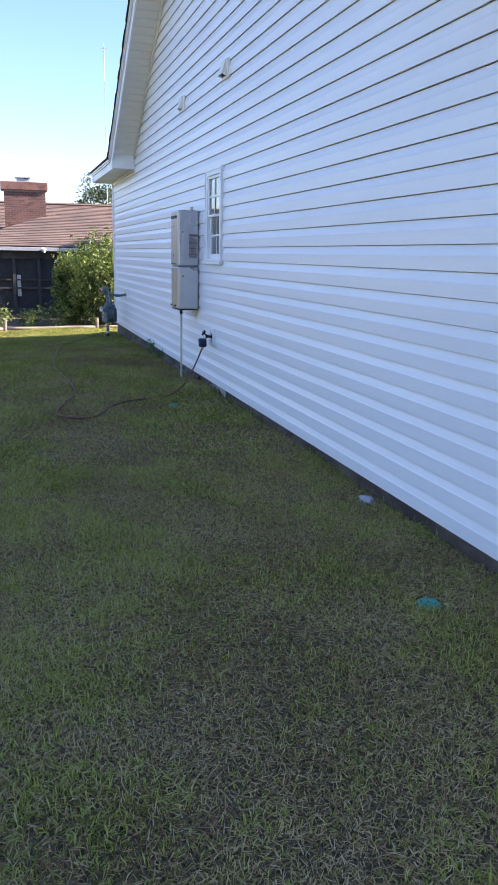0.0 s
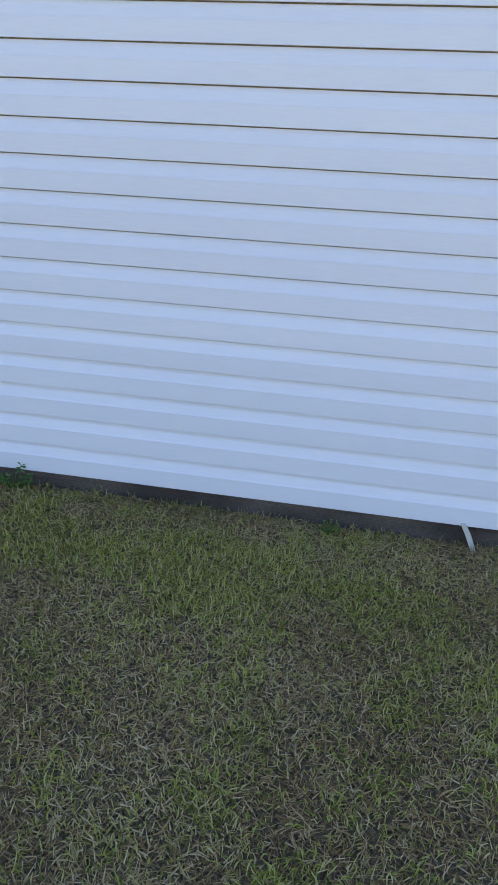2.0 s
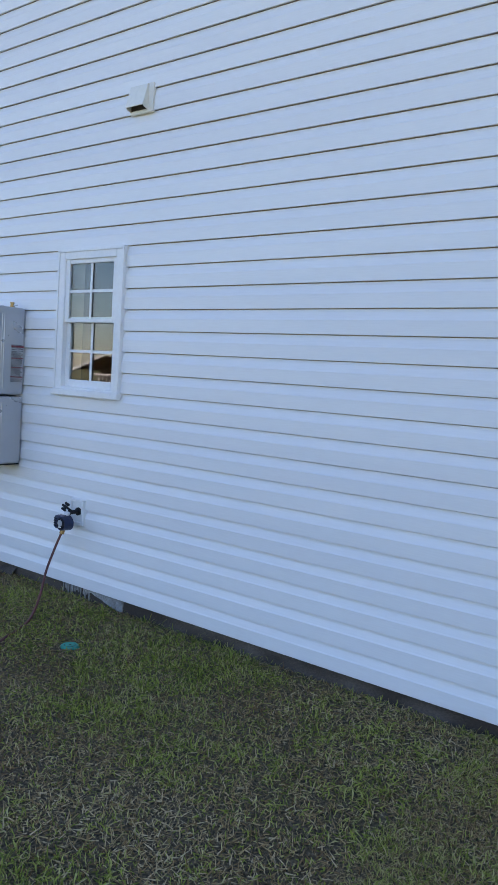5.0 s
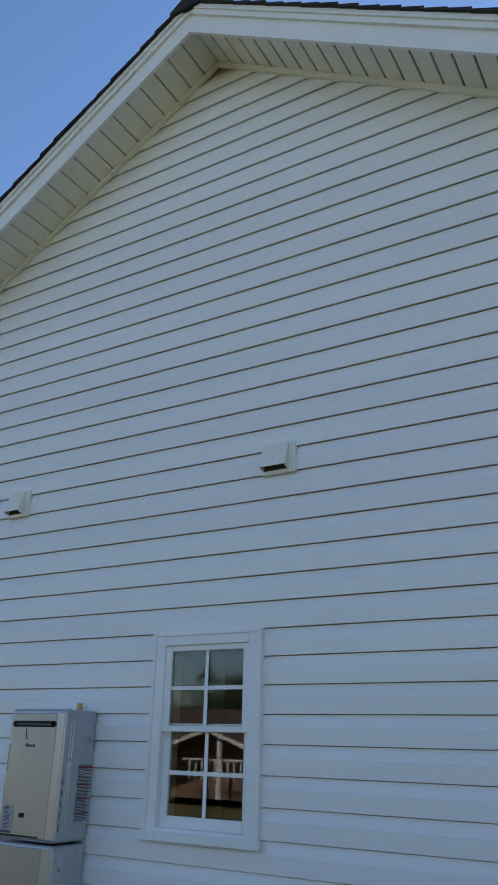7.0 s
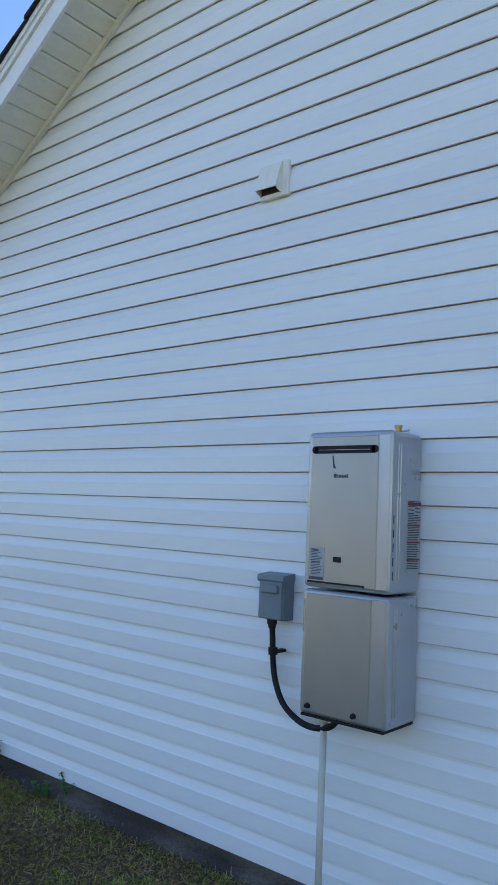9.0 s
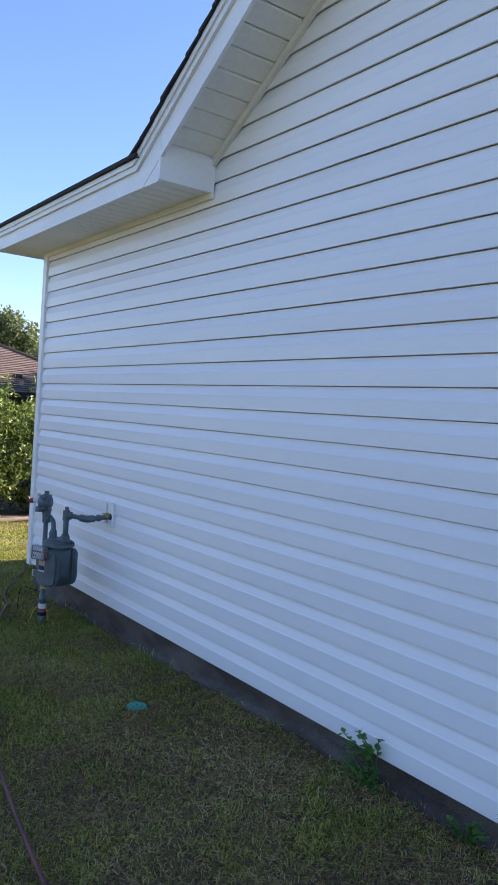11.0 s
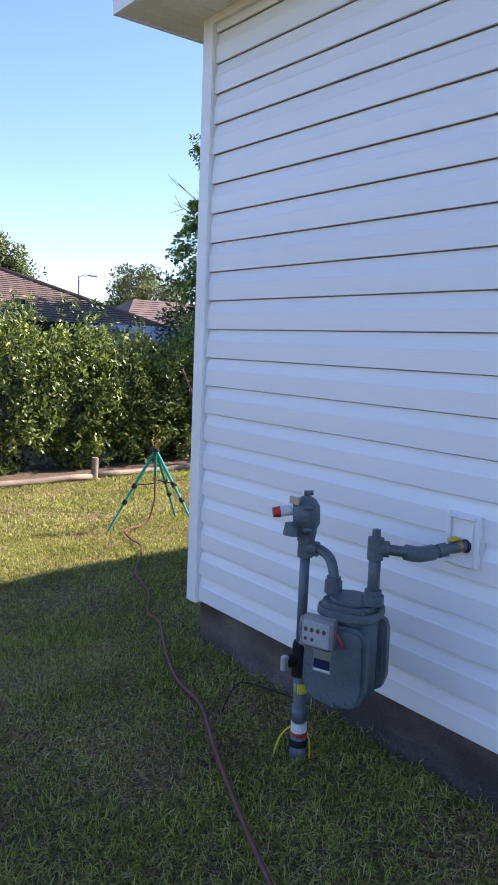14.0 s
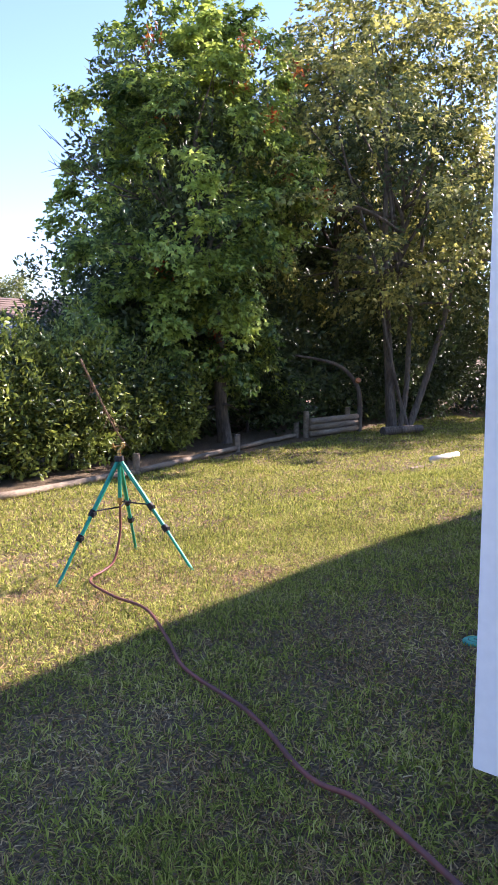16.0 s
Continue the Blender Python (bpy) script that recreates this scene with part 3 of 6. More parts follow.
for nm, z0, z1, x in (("upper_sash", gm - 0.018, WT - 0.062, -0.006), ("lower_sash", WB + 0.043, gm + 0.02, 0.018)):
    bm = B()
    zb, zt = (z0 + 0.026, z1 - 0.03) if nm == "upper_sash" else (z0 + 0.05, z1 - 0.034)
    for a, b in (((x, 0.066, z0), (x + 0.024, gy0, z1)), ((x, gy1, z0), (x + 0.024, 0.554, z1)), ((x, gy0, z0), (x + 0.024, gy1, zb)), ((x, gy0, zt), (x + 0.024, gy1, z1))):
        box(bm, a, b, 0.003, 1)
    sash = part(nm, bm, TRIM, window, "white vinyl sash")
    bm = B()
    ym, zm = (gy0 + gy1) / 2, (zb + zt) / 2
    box(bm, (x + 0.006, ym - 0.009, zb), (x + 0.011, ym + 0.009, zt))
    box(bm, (x + 0.006, gy0, zm - 0.009), (x + 0.011, ym - 0.009, zm + 0.009))
    box(bm, (x + 0.006, ym + 0.009, zm - 0.009), (x + 0.011, gy1, zm + 0.009))
    part("muntin", bm, TRIM, sash)
    for ya, yb in ((gy0, ym), (ym, gy1)):
        for za, zz in ((zb, zm), (zm, zt)):
            pane = part("pane", box(B(), (x + 0.013, ya, za), (x + 0.017, yb, zz)), GLASS, sash, "dark reflecting glass pane")
            pane.visible_shadow = False

# ---- things on the wall ----
def hood_vent(y0, y1):
    """Exhaust vent: mounting plate, sloped hood, dark throat."""
    v = thing("exhaust_vent", "cream plastic exhaust vent with sloping hood on the siding", "vent", (0, (y0 + y1) / 2, 3.16), "exhaust vents")
    part("mounting_plate", box(B(), (-0.014, y0, 3.16), (0.012, y1, 3.325), 0.004, 1), SOFFIT, v)
    a, b = y0 + 0.034, y1 - 0.012
    bm = B()
    t = 0.005
    prism(bm, [(-0.014, 3.319), (-0.024, 3.318), (-0.060, 3.192), (-0.056, 3.190), (-0.021, 3.312), (-0.014, 3.312)], 1, a, b)
    for ya in (a, b - t):
        prism(bm, [(-0.014, 3.312), (-0.021, 3.312), (-0.056, 3.192), (-0.05, 3.184), (-0.014, 3.174)], 1, ya, ya + t)
    part("hood", bm, SOFFIT, v)
    part("throat", box(B(), (-0.0165, a + t, 3.18), (-0.0142, b - t, 3.3)), DARKGAP, v, "dark vent opening")
    part("flap", prism(B(), [(-0.02, 3.285), (-0.024, 3.285), (-0.05, 3.212), (-0.046, 3.212)], 1, a + 0.012, b - 0.012), DARKGAP, v)
    return v


hood_vent(-0.17, 0.02)
hood_vent(1.66, 1.828)

# tankless heater: two stacked cabinets
HY0, HY1, HX = 0.962, 1.335, -0.232


def rounded_cabinet(z0, z1, r=0.018):
    bm = B()
    box(bm, (HX, HY0, z0), (-0.004, HY1, z1), r, 3)
    return bm


heater = thing("water_heater", "silver wall-hung tankless water heater with champagne front panel", "water heater", (0, 1.165, 1.45))
part("body", rounded_cabinet(1.448, 2.038), STEEL, heater, smooth=False)
front = part("front_panel", box(B(), (HX - 0.004, 1.018, 1.462), (HX + 0.004, 1.312, 2.018), 0.003, 1), CHAMP, heater, "champagne satin front panel")
part("corner_strip", box(B(), (HX - 0.003, 0.970, 1.462), (HX + 0.004, 1.016, 2.022), 0.0025, 1), STEEL, heater)
slot = B()
for yy in (1.032, 1.295):
    cyl(slot, (HX - 0.006, yy, 1.968), (HX - 0.002, yy, 1.968), 0.0145, seg=16)
box(slot, (HX - 0.006, 1.032, 1.9535), (HX - 0.002, 1.295, 1.9825))
ex = part("exhaust_slot", slot, BLACK, heater, "black rounded exhaust slot")
part("slot_lip", box(B(), (HX - 0.0085, 1.05, 1.9655), (HX - 0.0062, 1.278, 1.968), 0.0008, 1), STEEL, ex)
part("leaf_sticker", prism(B(), [(1.216, 1.945), (1.211, 1.945), (1.207, 1.915), (1.199, 1.897), (1.209, 1.897), (1.211, 1.91)], 0, HX - 0.0055, HX - 0.004), NAVY, front, "small dark blue sticker")
bm = B()
for k, (w, h) in enumerate(((0.012, 0.015), (0.003, 0.012), (0.009, 0.011), (0.009, 0.011), (0.009, 0.011), (0.003, 0.013))):
    y = 1.207 - sum((0.0155, 0.0065, 0.0125, 0.0125, 0.0125)[:k])
    box(bm, (HX - 0.0055, y - w, 1.862), (HX - 0.0041, y, 1.862 + h))
part("badge", bm, INK, front, "dark printed maker's badge")
lab = part("rating_label", box(B(), (HX - 0.0055, 1.238, 1.478), (HX - 0.0041, 1.305, 1.60)), LABEL_GREY, front, "grey printed rating label")
rnd = random.Random(3)
bm = B()
for k in range(17):
    z = 1.592 - k * 0.0058
    box(bm, (HX - 0.0064, 1.300 - rnd.uniform(0.028, 0.056), z - 0.0015 - (0.002 if k in (0, 8) else 0)), (HX - 0.0056, 1.300 - rnd.uniform(0, 0.006), z + 0.0008))
part("label_text", bm, INK, lab)
part("label_band", box(B(), (HX - 0.0066, 1.240, 1.478), (HX - 0.0056, 1.303, 1.489)), INK, lab)
part("display_window", box(B(), (HX - 0.0065, 1.162, 1.548), (HX - 0.004, 1.198, 1.568), 0.001, 1), BLACK, front, "small black display window")
part("lower_gap", box(B(), (HX - 0.0052, 1.06, 1.466), (HX - 0.0038, 1.312, 1.473)), BLACK, front)
wl = part("warning_label", box(B(), (-0.115, HY0 - 0.0015, 1.525), (-0.012, HY0 - 0.0002, 1.79)), LABEL_GREY, heater, "grey warning label with red headings")
bm = B()
for k in range(40):
    z = 1.785 - k * 0.0063
    if k in (1, 2, 14, 24, 34):
        part("label_heading", box(B(), (-0.112, HY0 - 0.0025, z - 0.003), (-0.014, HY0 - 0.0016, z + 0.003)), INKRED, wl, "red heading bar")
    elif 4 <= k <= 7:
        box(bm, (-0.11 if k % 2 else -0.058, HY0 - 0.0025, z - 0.002), (-0.064 if k % 2 else -0.018, HY0 - 0.0016, z + 0.002))
    else:
        box(bm, (-0.11, HY0 - 0.0025, z - 0.0018), (-0.016 - rnd.uniform(0, 0.02), HY0 - 0.0016, z + 0.0014))
part("label_text", bm, INK, wl)
for xx in (-0.19, -0.172):
    part("side_rib", box(B(), (xx, HY0 - 0.003, 1.49), (xx + 0.006, HY0 + 0.002, 1.99), 0.002, 1), STEEL, heater)
for k in range(5):
    part("side_slit", box(B(), (HX + 0.019, HY0 - 0.0012, 1.5 + k * 0.05), (HX + 0.023, HY0 + 0.001, 1.53 + k * 0.05)), BLACK, heater)
for yy in (1.02, 1.30):
    part("screw_cap", cyl(B(), (-0.15, yy, 2.036), (-0.15, yy, 2.044), 0.012, 0.009), GREYMETAL, heater)
bm = B()
cyl(bm, (-0.065, 1.035, 2.034), (-0.065, 1.035, 2.05), 0.016, seg=6)
cyl(bm, (-0.065, 1.035, 2.05), (-0.065, 1.035, 2.064), 0.012)
cyl(bm, (-0.065, 1.035, 2.064), (-0.065, 1.035, 2.074), 0.015)
part("relief_valve", bm, BRASS, heater, "brass relief fitting")
part("valve_lever", cyl(B(), (-0.065, 1.02, 2.05), (-0.05, 0.995, 2.055), 0.004), GREYMETAL, heater)
cover = thing("pipe_cover", "silver pipe cover cabinet with champagne front below the heater", "pipe cover", (0, 1.165, 0.98))
part("body", rounded_cabinet(0.978, 1.440), STEEL, cover)
cf = part("front_panel", box(B(), (HX - 0.004, 1.03, 0.99), (HX + 0.004, 1.314, 1.426), 0.003, 1), CHAMP, cover, "champagne satin front panel")
part("corner_strip", box(B(), (HX - 0.003, 0.970, 0.99), (HX + 0.004, 1.028, 1.428), 0.0025, 1), STEEL, cover)
for yy in (1.288, 1.088):
    k = part("knob", cyl(cyl(B(), (HX - 0.016, yy, 1.012), (HX - 0.003, yy, 1.012), 0.009, 0.011, 12), (HX - 0.02, yy, 1.012), (HX - 0.016, yy, 1.012), 0.006, 0.009, 12), BLACK, cf, "black thumbscrew")
for xx in (-0.19, -0.172):
    part("side_rib", box(B(), (xx, HY0 - 0.003, 1.02), (xx + 0.006, HY0 + 0.002, 1.4), 0.002, 1), STEEL, cover)
part("side_screw", cyl(B(), (HX + 0.03, HY0 - 0.003, 1.005), (HX + 0.03, HY0, 1.005), 0.005), GREYMETAL, cover)
part("bottom_edge", box(B(), (HX + 0.004, HY0 + 0.01, 0.970), (-0.012, HY1 - 0.01, 0.979)), BLACK, cover)

pvc = thing("drain_pipe", "cream plastic drain pipe from the pipe cover to the lawn", "pipe", (-0.13, 1.285, 0.12))
part("pipe", cyl(B(), (-0.13, 1.285, 0.10), (-0.13, 1.285, 0.972), 0.0135, seg=16), PVC, pvc, smooth=True)
part("socket", cyl(B(), (-0.13, 1.285, 0.925), (-0.13, 1.285, 0.971), 0.0175, seg=16), PVC, pvc, smooth=True)

dis = thing("disconnect_box", "grey metal electrical disconnect box on the siding", "disconnect box", (0, 1.61, 1.27))
part("body", box(B(), (-0.072, 1.545, 1.275), (0.002, 1.675, 1.452), 0.004, 2), GREYBOX, dis)
part("cover", prism(B(), [(-0.002, 1.468), (-0.085, 1.46), (-0.087, 1.44), (-0.08, 1.43), (-0.002, 1.437)], 1, 1.541, 1.679), GREYBOX, dis, "overhanging top lip")
part("front_plate", box(B(), (-0.082, 1.549, 1.279), (-0.0722, 1.671, 1.434), 0.003, 1), GREYBOX, dis)
part("pull_handle", box(B(), (-0.096, 1.565, 1.385), (-0.0822, 1.652, 1.42), 0.007, 3), GREYBOX, dis, "raised grey pull handle")
part("side_latch", box(B(), (-0.06, 1.538, 1.405), (-0.04, 1.5452, 1.43), 0.002, 1), GREYBOX, dis)
bm = B()
tube(bm, smooth_path([(-0.0815, 1.59, 1.3), (-0.0825, 1.605, 1.297), (-0.0815, 1.63, 1.3)], 6), 0.0015, 6)
part("emboss", bm, GREYBOX, dis)
cab = thing("power_conduit", "black flexible conduit looping from box to heater", "conduit", (0, 1.6, 1.2))
part("conduit", tube(B(), smooth_path([(-0.05, 1.618, 1.265), (-0.05, 1.612, 1.2), (-0.05, 1.606, 1.12), (-0.055, 1.585, 1.03), (-0.07, 1.53, 0.95), (-0.09, 1.44, 0.905), (-0.12, 1.34, 0.9), (-0.14, 1.25, 0.925), (-0.15, 1.2, 0.972)], 8), 0.0125, 12), BLACK, cab, smooth=True)
part("gland", cyl(cyl(B(), (-0.05, 1.618, 1.275), (-0.05, 1.618, 1.255), 0.022, seg=12), (-0.05, 1.618, 1.255), (-0.05, 1.618, 1.24), 0.017), BLACK, cab, "black cable gland")
part("clamp", box(cyl(B(), (-0.05, 1.608, 1.16), (-0.05, 1.606, 1.13), 0.02), (-0.05, 1.575, 1.14), (0.004, 1.6, 1.152)), BLACK, cab, "black wall clamp")

# tap with timer
bib = thing("hose_bib", "outdoor tap with dark handle on a white mounting block", "tap", (0, 0.31, 0.74))
part("mounting_block", box(B(), (-0.006, 0.27, 0.655), (0.012, 0.41, 0.82)), TRIM, bib, "white plastic mounting block")
for a, b in (((-0.02, 0.27, 0.655), (-0.006, 0.29, 0.82)), ((-0.02, 0.39, 0.655), (-0.006, 0.41, 0.82)), ((-0.02, 0.29, 0.80), (-0.006, 0.39, 0.82)), ((-0.02, 0.29, 0.655), (-0.006, 0.39, 0.675))):
    part("rim", box(B(), a, b, 0.003, 1), TRIM, bib)
bm = B()
cyl(bm, (-0.006, 0.325, 0.742), (-0.075, 0.33, 0.742), 0.013)
cyl(bm, (-0.0062, 0.325, 0.742), (-0.016, 0.325, 0.742), 0.026)
cyl(bm, (-0.07, 0.33, 0.75), (-0.095, 0.335, 0.712), 0.015)
part("spout", bm, BLACK, bib, "dark tap spout")
part("collar", cyl(B(), (-0.085, 0.334, 0.745), (-0.098, 0.336, 0.722), 0.018, 0.02, 12), LABEL, bib, "white plastic collar")
hd = Vector((-0.86, -0.12, 0.5)).normalized()
hc = Vector((-0.098, 0.345, 0.778))
hs = hd.cross(Vector((0, 0, 1))).normalized()
hu = hs.cross(hd)
bm = B()
cyl(bm, (-0.06, 0.33, 0.75), hc, 0.006)
cyl(bm, hc - hd * 0.005, hc + hd * 0.007, 0.012, seg=12)
for k in range(6):
    a = k * math.pi / 3 + 0.3
    q = hc + (hs * math.cos(a) + hu * math.sin(a)) * 0.023
    cyl(bm, hc, q, 0.005, 0.0045, 8)
    cyl(bm, q - hd * 0.005, q + hd * 0.006, 0.0085, seg=10)
part("handle", bm, BLACK, bib, "black lobed tap handle")
timer = thing("hose_timer", "navy blue plastic water timer with round dial", "water timer", (-0.1, 0.345, 0.64))
bm = box(B(), (-0.142, 0.295, 0.635), (-0.075, 0.408, 0.722), 0.018, 3)
cyl(bm, (-0.15, 0.322, 0.678), (-0.085, 0.322, 0.678), 0.044, 0.048, 24)
case = part("case", bm, NAVY, timer)
part("dial_ring", cyl(B(), (-0.156, 0.322, 0.678), (-0.1502, 0.322, 0.678), 0.031, 0.037, 24), BLACK, timer, "black dial ring")
dial = part("dial", cyl(B(), (-0.158, 0.322, 0.682), (-0.1562, 0.322, 0.682), 0.021, seg=20), LABEL_GREY, timer, "pale grey display")
part("dial_mark", box(B(), (-0.1576, 0.309, 0.653), (-0.1562, 0.335, 0.660)), LABEL, timer)
for k in range(8):
    y, z = 0.378 + 0.015 * (k % 2), 0.703 - 0.015 * (k // 2)
    part("button", box(B(), (-0.1455, y - 0.005, z - 0.004), (-0.1415, y + 0.005, z + 0.004), 0.001, 1), BLACK, case)
part("coupling", cyl(B(), (-0.105, 0.345, 0.645), (-0.118, 0.35, 0.605), 0.015), BRASS, timer, "brass hose coupling")

# ---- gas meter ----
gas = thing("gas_plate", "white plastic mounting block where the gas pipe enters", "mounting block", (0, 6.26, 0.8))
part("block", box(B(), (-0.006, 6.195, 0.797), (0.012, 6.325, 0.962)), TRIM, gas)
for a, b in (((-0.02, 6.195, 0.797), (-0.006, 6.212, 0.962)), ((-0.02, 6.308, 0.797), (-0.006, 6.325, 0.962)), ((-0.02, 6.212, 0.945), (-0.006, 6.308, 0.962)), ((-0.02, 6.212, 0.797), (-0.006, 6.308, 0.814))):
    part("rim", box(B(), a, b, 0.003, 1), TRIM, gas)
part("recess", box(B(), (-0.0095, 6.226, 0.83), (-0.0062, 6.294, 0.93), 0.002, 1), TRIM, gas)
part("pipe_hole", cyl(B(), (-0.0125, 6.25, 0.862), (-0.0098, 6.25, 0.862), 0.022), DARKGAP, gas)
met = thing("gas_meter", "blue-grey painted gas meter on pipework beside the wall", "gas meter", (-0.3, 6.65, 0.04))
PX, PY = -0.31, 6.655
def pipes(name, pts, r, label="", m=METER, seg=12):
    return part(name, tube(B(), pts, r, seg), m, met, label, True)
pipes("riser_pipe", [(PX, PY, 0.40), (PX, PY, 0.82)], 0.0165)
pipes("ground_pipe", [(PX + 0.012, PY, -0.02), (PX + 0.01, PY, 0.2), (PX, PY, 0.42)], 0.0205)
part("pipe_sleeve", cyl(cyl(B(), (PX + 0.012, PY, -0.02), (PX + 0.01, PY, 0.155), 0.029), (PX + 0.01, PY, 0.2), (PX + 0.008, PY, 0.25), 0.026), METER, met, smooth=True)
part("stop_cock", cyl(cyl(cyl(B(), (PX, PY, 0.36), (PX, PY, 0.47), 0.027), (PX - 0.055, PY + 0.01, 0.415), (PX + 0.03, PY, 0.425), 0.021), (PX, PY, 0.465), (PX, PY, 0.48), 0.024), BLACK, met, "black stop cock")
part("cock_key", box(B(), (PX - 0.075, PY - 0.006, 0.39), (PX - 0.05, PY + 0.016, 0.44), 0.004, 1), GREYMETAL, met, "grey metal key")
part("yellow_tag", cyl(B(), (PX + 0.008, PY, 0.30), (PX + 0.006, PY, 0.335), 0.0225), YELLOW, met, "yellow marker band")
part("white_tag", cyl(B(), (PX + 0.01, PY, 0.16), (PX + 0.01, PY, 0.192), 0.0275), LABEL, met, "white marker band")
part("red_tag", cyl(B(), (PX + 0.011, PY, 0.145), (PX + 0.011, PY, 0.158), 0.030), RED, met)
part("clip", cyl(B(), (PX + 0.011, PY, 0.11), (PX + 0.011, PY, 0.135), 0.032), BLACK, met)
pipes("tracer_wire", smooth_path([(PX + 0.012 + a * -0.79, PY + a * 0.6, z) for a, z in ((0.085, 0.035), (0.08, 0.09), (0.055, 0.15), (0.015, 0.178), (-0.02, 0.165), (-0.037, 0.12), (-0.04, 0.06))], 6), 0.0035, "yellow tracer wire", YELLOW, 8)
pipes("ground_wire", smooth_path([(PX + 0.0, PY + 0.02, 0.27), (PX - 0.05, PY + 0.12, 0.28), (PX - 0.06, PY + 0.25, 0.25), (PX - 0.04, PY + 0.36, 0.12), (PX - 0.03, PY + 0.4, 0.03)], 6), 0.0022, "thin dark ground wire", BLACK, 6)
part("tee", cyl(cyl(cyl(B(), (PX, PY, 0.77), (PX, PY, 0.83), 0.026), (PX, PY, 0.802), (PX + 0.018, PY - 0.04, 0.802), 0.025), (PX, PY, 0.825), (PX, PY, 0.843), 0.03), METER, met)
reg = B()
rc = Vector((PX - 0.012, PY - 0.012, 0.915))
ax = Vector((0.75, -0.65, 0.05)).normalized()
for a, b, r1, r2 in ((-0.045, -0.02, 0.044, 0.058), (-0.02, 0.0, 0.058, 0.066), (0.0, 0.008, 0.07, 0.07), (0.008, 0.03, 0.064, 0.05), (0.03, 0.042, 0.05, 0.03)):
    cyl(reg, rc + ax * a, rc + ax * b, r1, r2, 22)
cyl(reg, rc - ax * 0.04 + Vector((0, 0, -0.03)), rc - ax * 0.04 + Vector((0, 0, -0.066)), 0.03, 0.036, 16)
cyl(reg, (PX, PY, 0.84), (PX, PY, 0.868), 0.032, 0.036, 16)
rg = part("regulator", reg, METER, met, "round grey-blue pressure regulator")
for k in range(6):
    a = k * math.pi / 3 + 0.5
    side, upv = ax.cross(Vector((0, 0, 1))).normalized(), Vector((0, 0, 1))
    p = rc + (side * math.cos(a) + upv * math.sin(a)) * 0.072
    part("flange_bolt", cyl(B(), p - ax * 0.012, p + ax * 0.018, 0.008, seg=8), METER, rg)
cap0 = rc - ax * 0.045 + Vector((-0.005, 0.0, 0.015))
part("vent_tube", cyl(B(), cap0, cap0 + Vector((-0.035, 0.019, -0.005)), 0.017), LABEL, rg, "clear pale vent tube")
part("vent_cap", cyl(B(), cap0 + Vector((-0.035, 0.019, -0.005)), cap0 + Vector((-0.055, 0.03, -0.008)), 0.019, 0.016), RED, rg, "red vent cap")
tp = rc - ax * 0.028 + Vector((-0.03, -0.015, 0.052))
part("brass_tag", box(B(), tp - Vector((0.004, 0.022, 0.012)), tp + Vector((0.004, 0.022, 0.012))), CHAMP, rg)
pipes("inlet_elbow", smooth_path([(PX + 0.012, PY - 0.03, 0.802), (-0.29, 6.6, 0.802), (-0.297, 6.552, 0.788), (-0.303, 6.525, 0.75), (-0.305, 6.52, 0.69)], 6), 0.0165)
part("inlet_nut", cyl(cyl(B(), (-0.305, 6.52, 0.685), (-0.305, 6.52, 0.725), 0.028, seg=8), (-0.305, 6.52, 0.725), (-0.305, 6.52, 0.738), 0.023), METER, met)
pipework = set(met.children_recursive)
def oval(cx, cy, a, b, n=32, power=0.62):
    """Rounded-rectangle outline in x and y."""
    out = []
    for k in range(n):
        c, q = math.cos(2 * math.pi * k / n), math.sin(2 * math.pi * k / n)
        out.append((cx + a * math.copysign(abs(c) ** power, c), cy + b * math.copysign(abs(q) ** power, q)))
    return out


bm = prism(B(), oval(-0.2, 6.475, 0.088, 0.092), 2, 0.335, 0.6)
body = part("meter_body", bm, METER, met, "blue-grey cast meter body", True)
for pol in body.data.polygons:
    pol.use_smooth = len(pol.vertices) == 4
bm = prism(B(), oval(-0.2, 6.475, 0.108, 0.112), 2, 0.592, 0.618)
prism(bm, oval(-0.2, 6.475, 0.094, 0.098), 2, 0.616, 0.634)
prism(bm, oval(-0.2, 6.475, 0.07, 0.075), 2, 0.632, 0.646)
bmesh.ops.bevel(bm, geom=[e for e in bm.edges if abs(e.verts[0].co.z - e.verts[1].co.z) < 1e-5], offset=0.004, segments=1, affect="EDGES")
part("meter_lid", bm, METER, met)
for xx, nm in ((-0.315, "front_case"), (-0.13, "rear_case")):
    bm = B()
    prism(bm, [(6.362, 0.385), (6.365, 0.54), (6.376, 0.566), (6.402, 0.578), (6.565, 0.578), (6.592, 0.566), (6.604, 0.54), (6.608, 0.385), (6.592, 0.345), (6.555, 0.324), (6.485, 0.316), (6.415, 0.324), (6.378, 0.345)], 0, xx, xx + 0.04)
    bmesh.ops.bevel(bm, geom=[e for e in bm.edges if abs(e.verts[0].co.x - e.verts[1].co.x) < 1e-4 and e.verts[0].co.x < xx + 0.01], offset=0.012, segments=2, affect="EDGES")
    fc = part(nm, bm, METER, met, "rounded diaphragm case")
    if xx < -0.2:
        for yy, zz in ((6.378, 0.43), (6.383, 0.52), (6.43, 0.338), (6.475, 0.329), (6.525, 0.338), (6.585, 0.43), (6.582, 0.52)):
            part("case_bolt", cyl(B(), (xx - 0.006, yy, zz), (xx + 0.006, yy, zz), 0.008, seg=6), METER, fc)
for yy, xx in ((6.392, -0.275), (6.392, -0.122), (6.56, -0.122), (6.475, -0.1), (6.37, -0.2), (6.575, -0.2)):
    part("lid_bolt", cyl(B(), (xx, yy, 0.59), (xx, yy, 0.627), 0.0085, seg=6), METER, met)
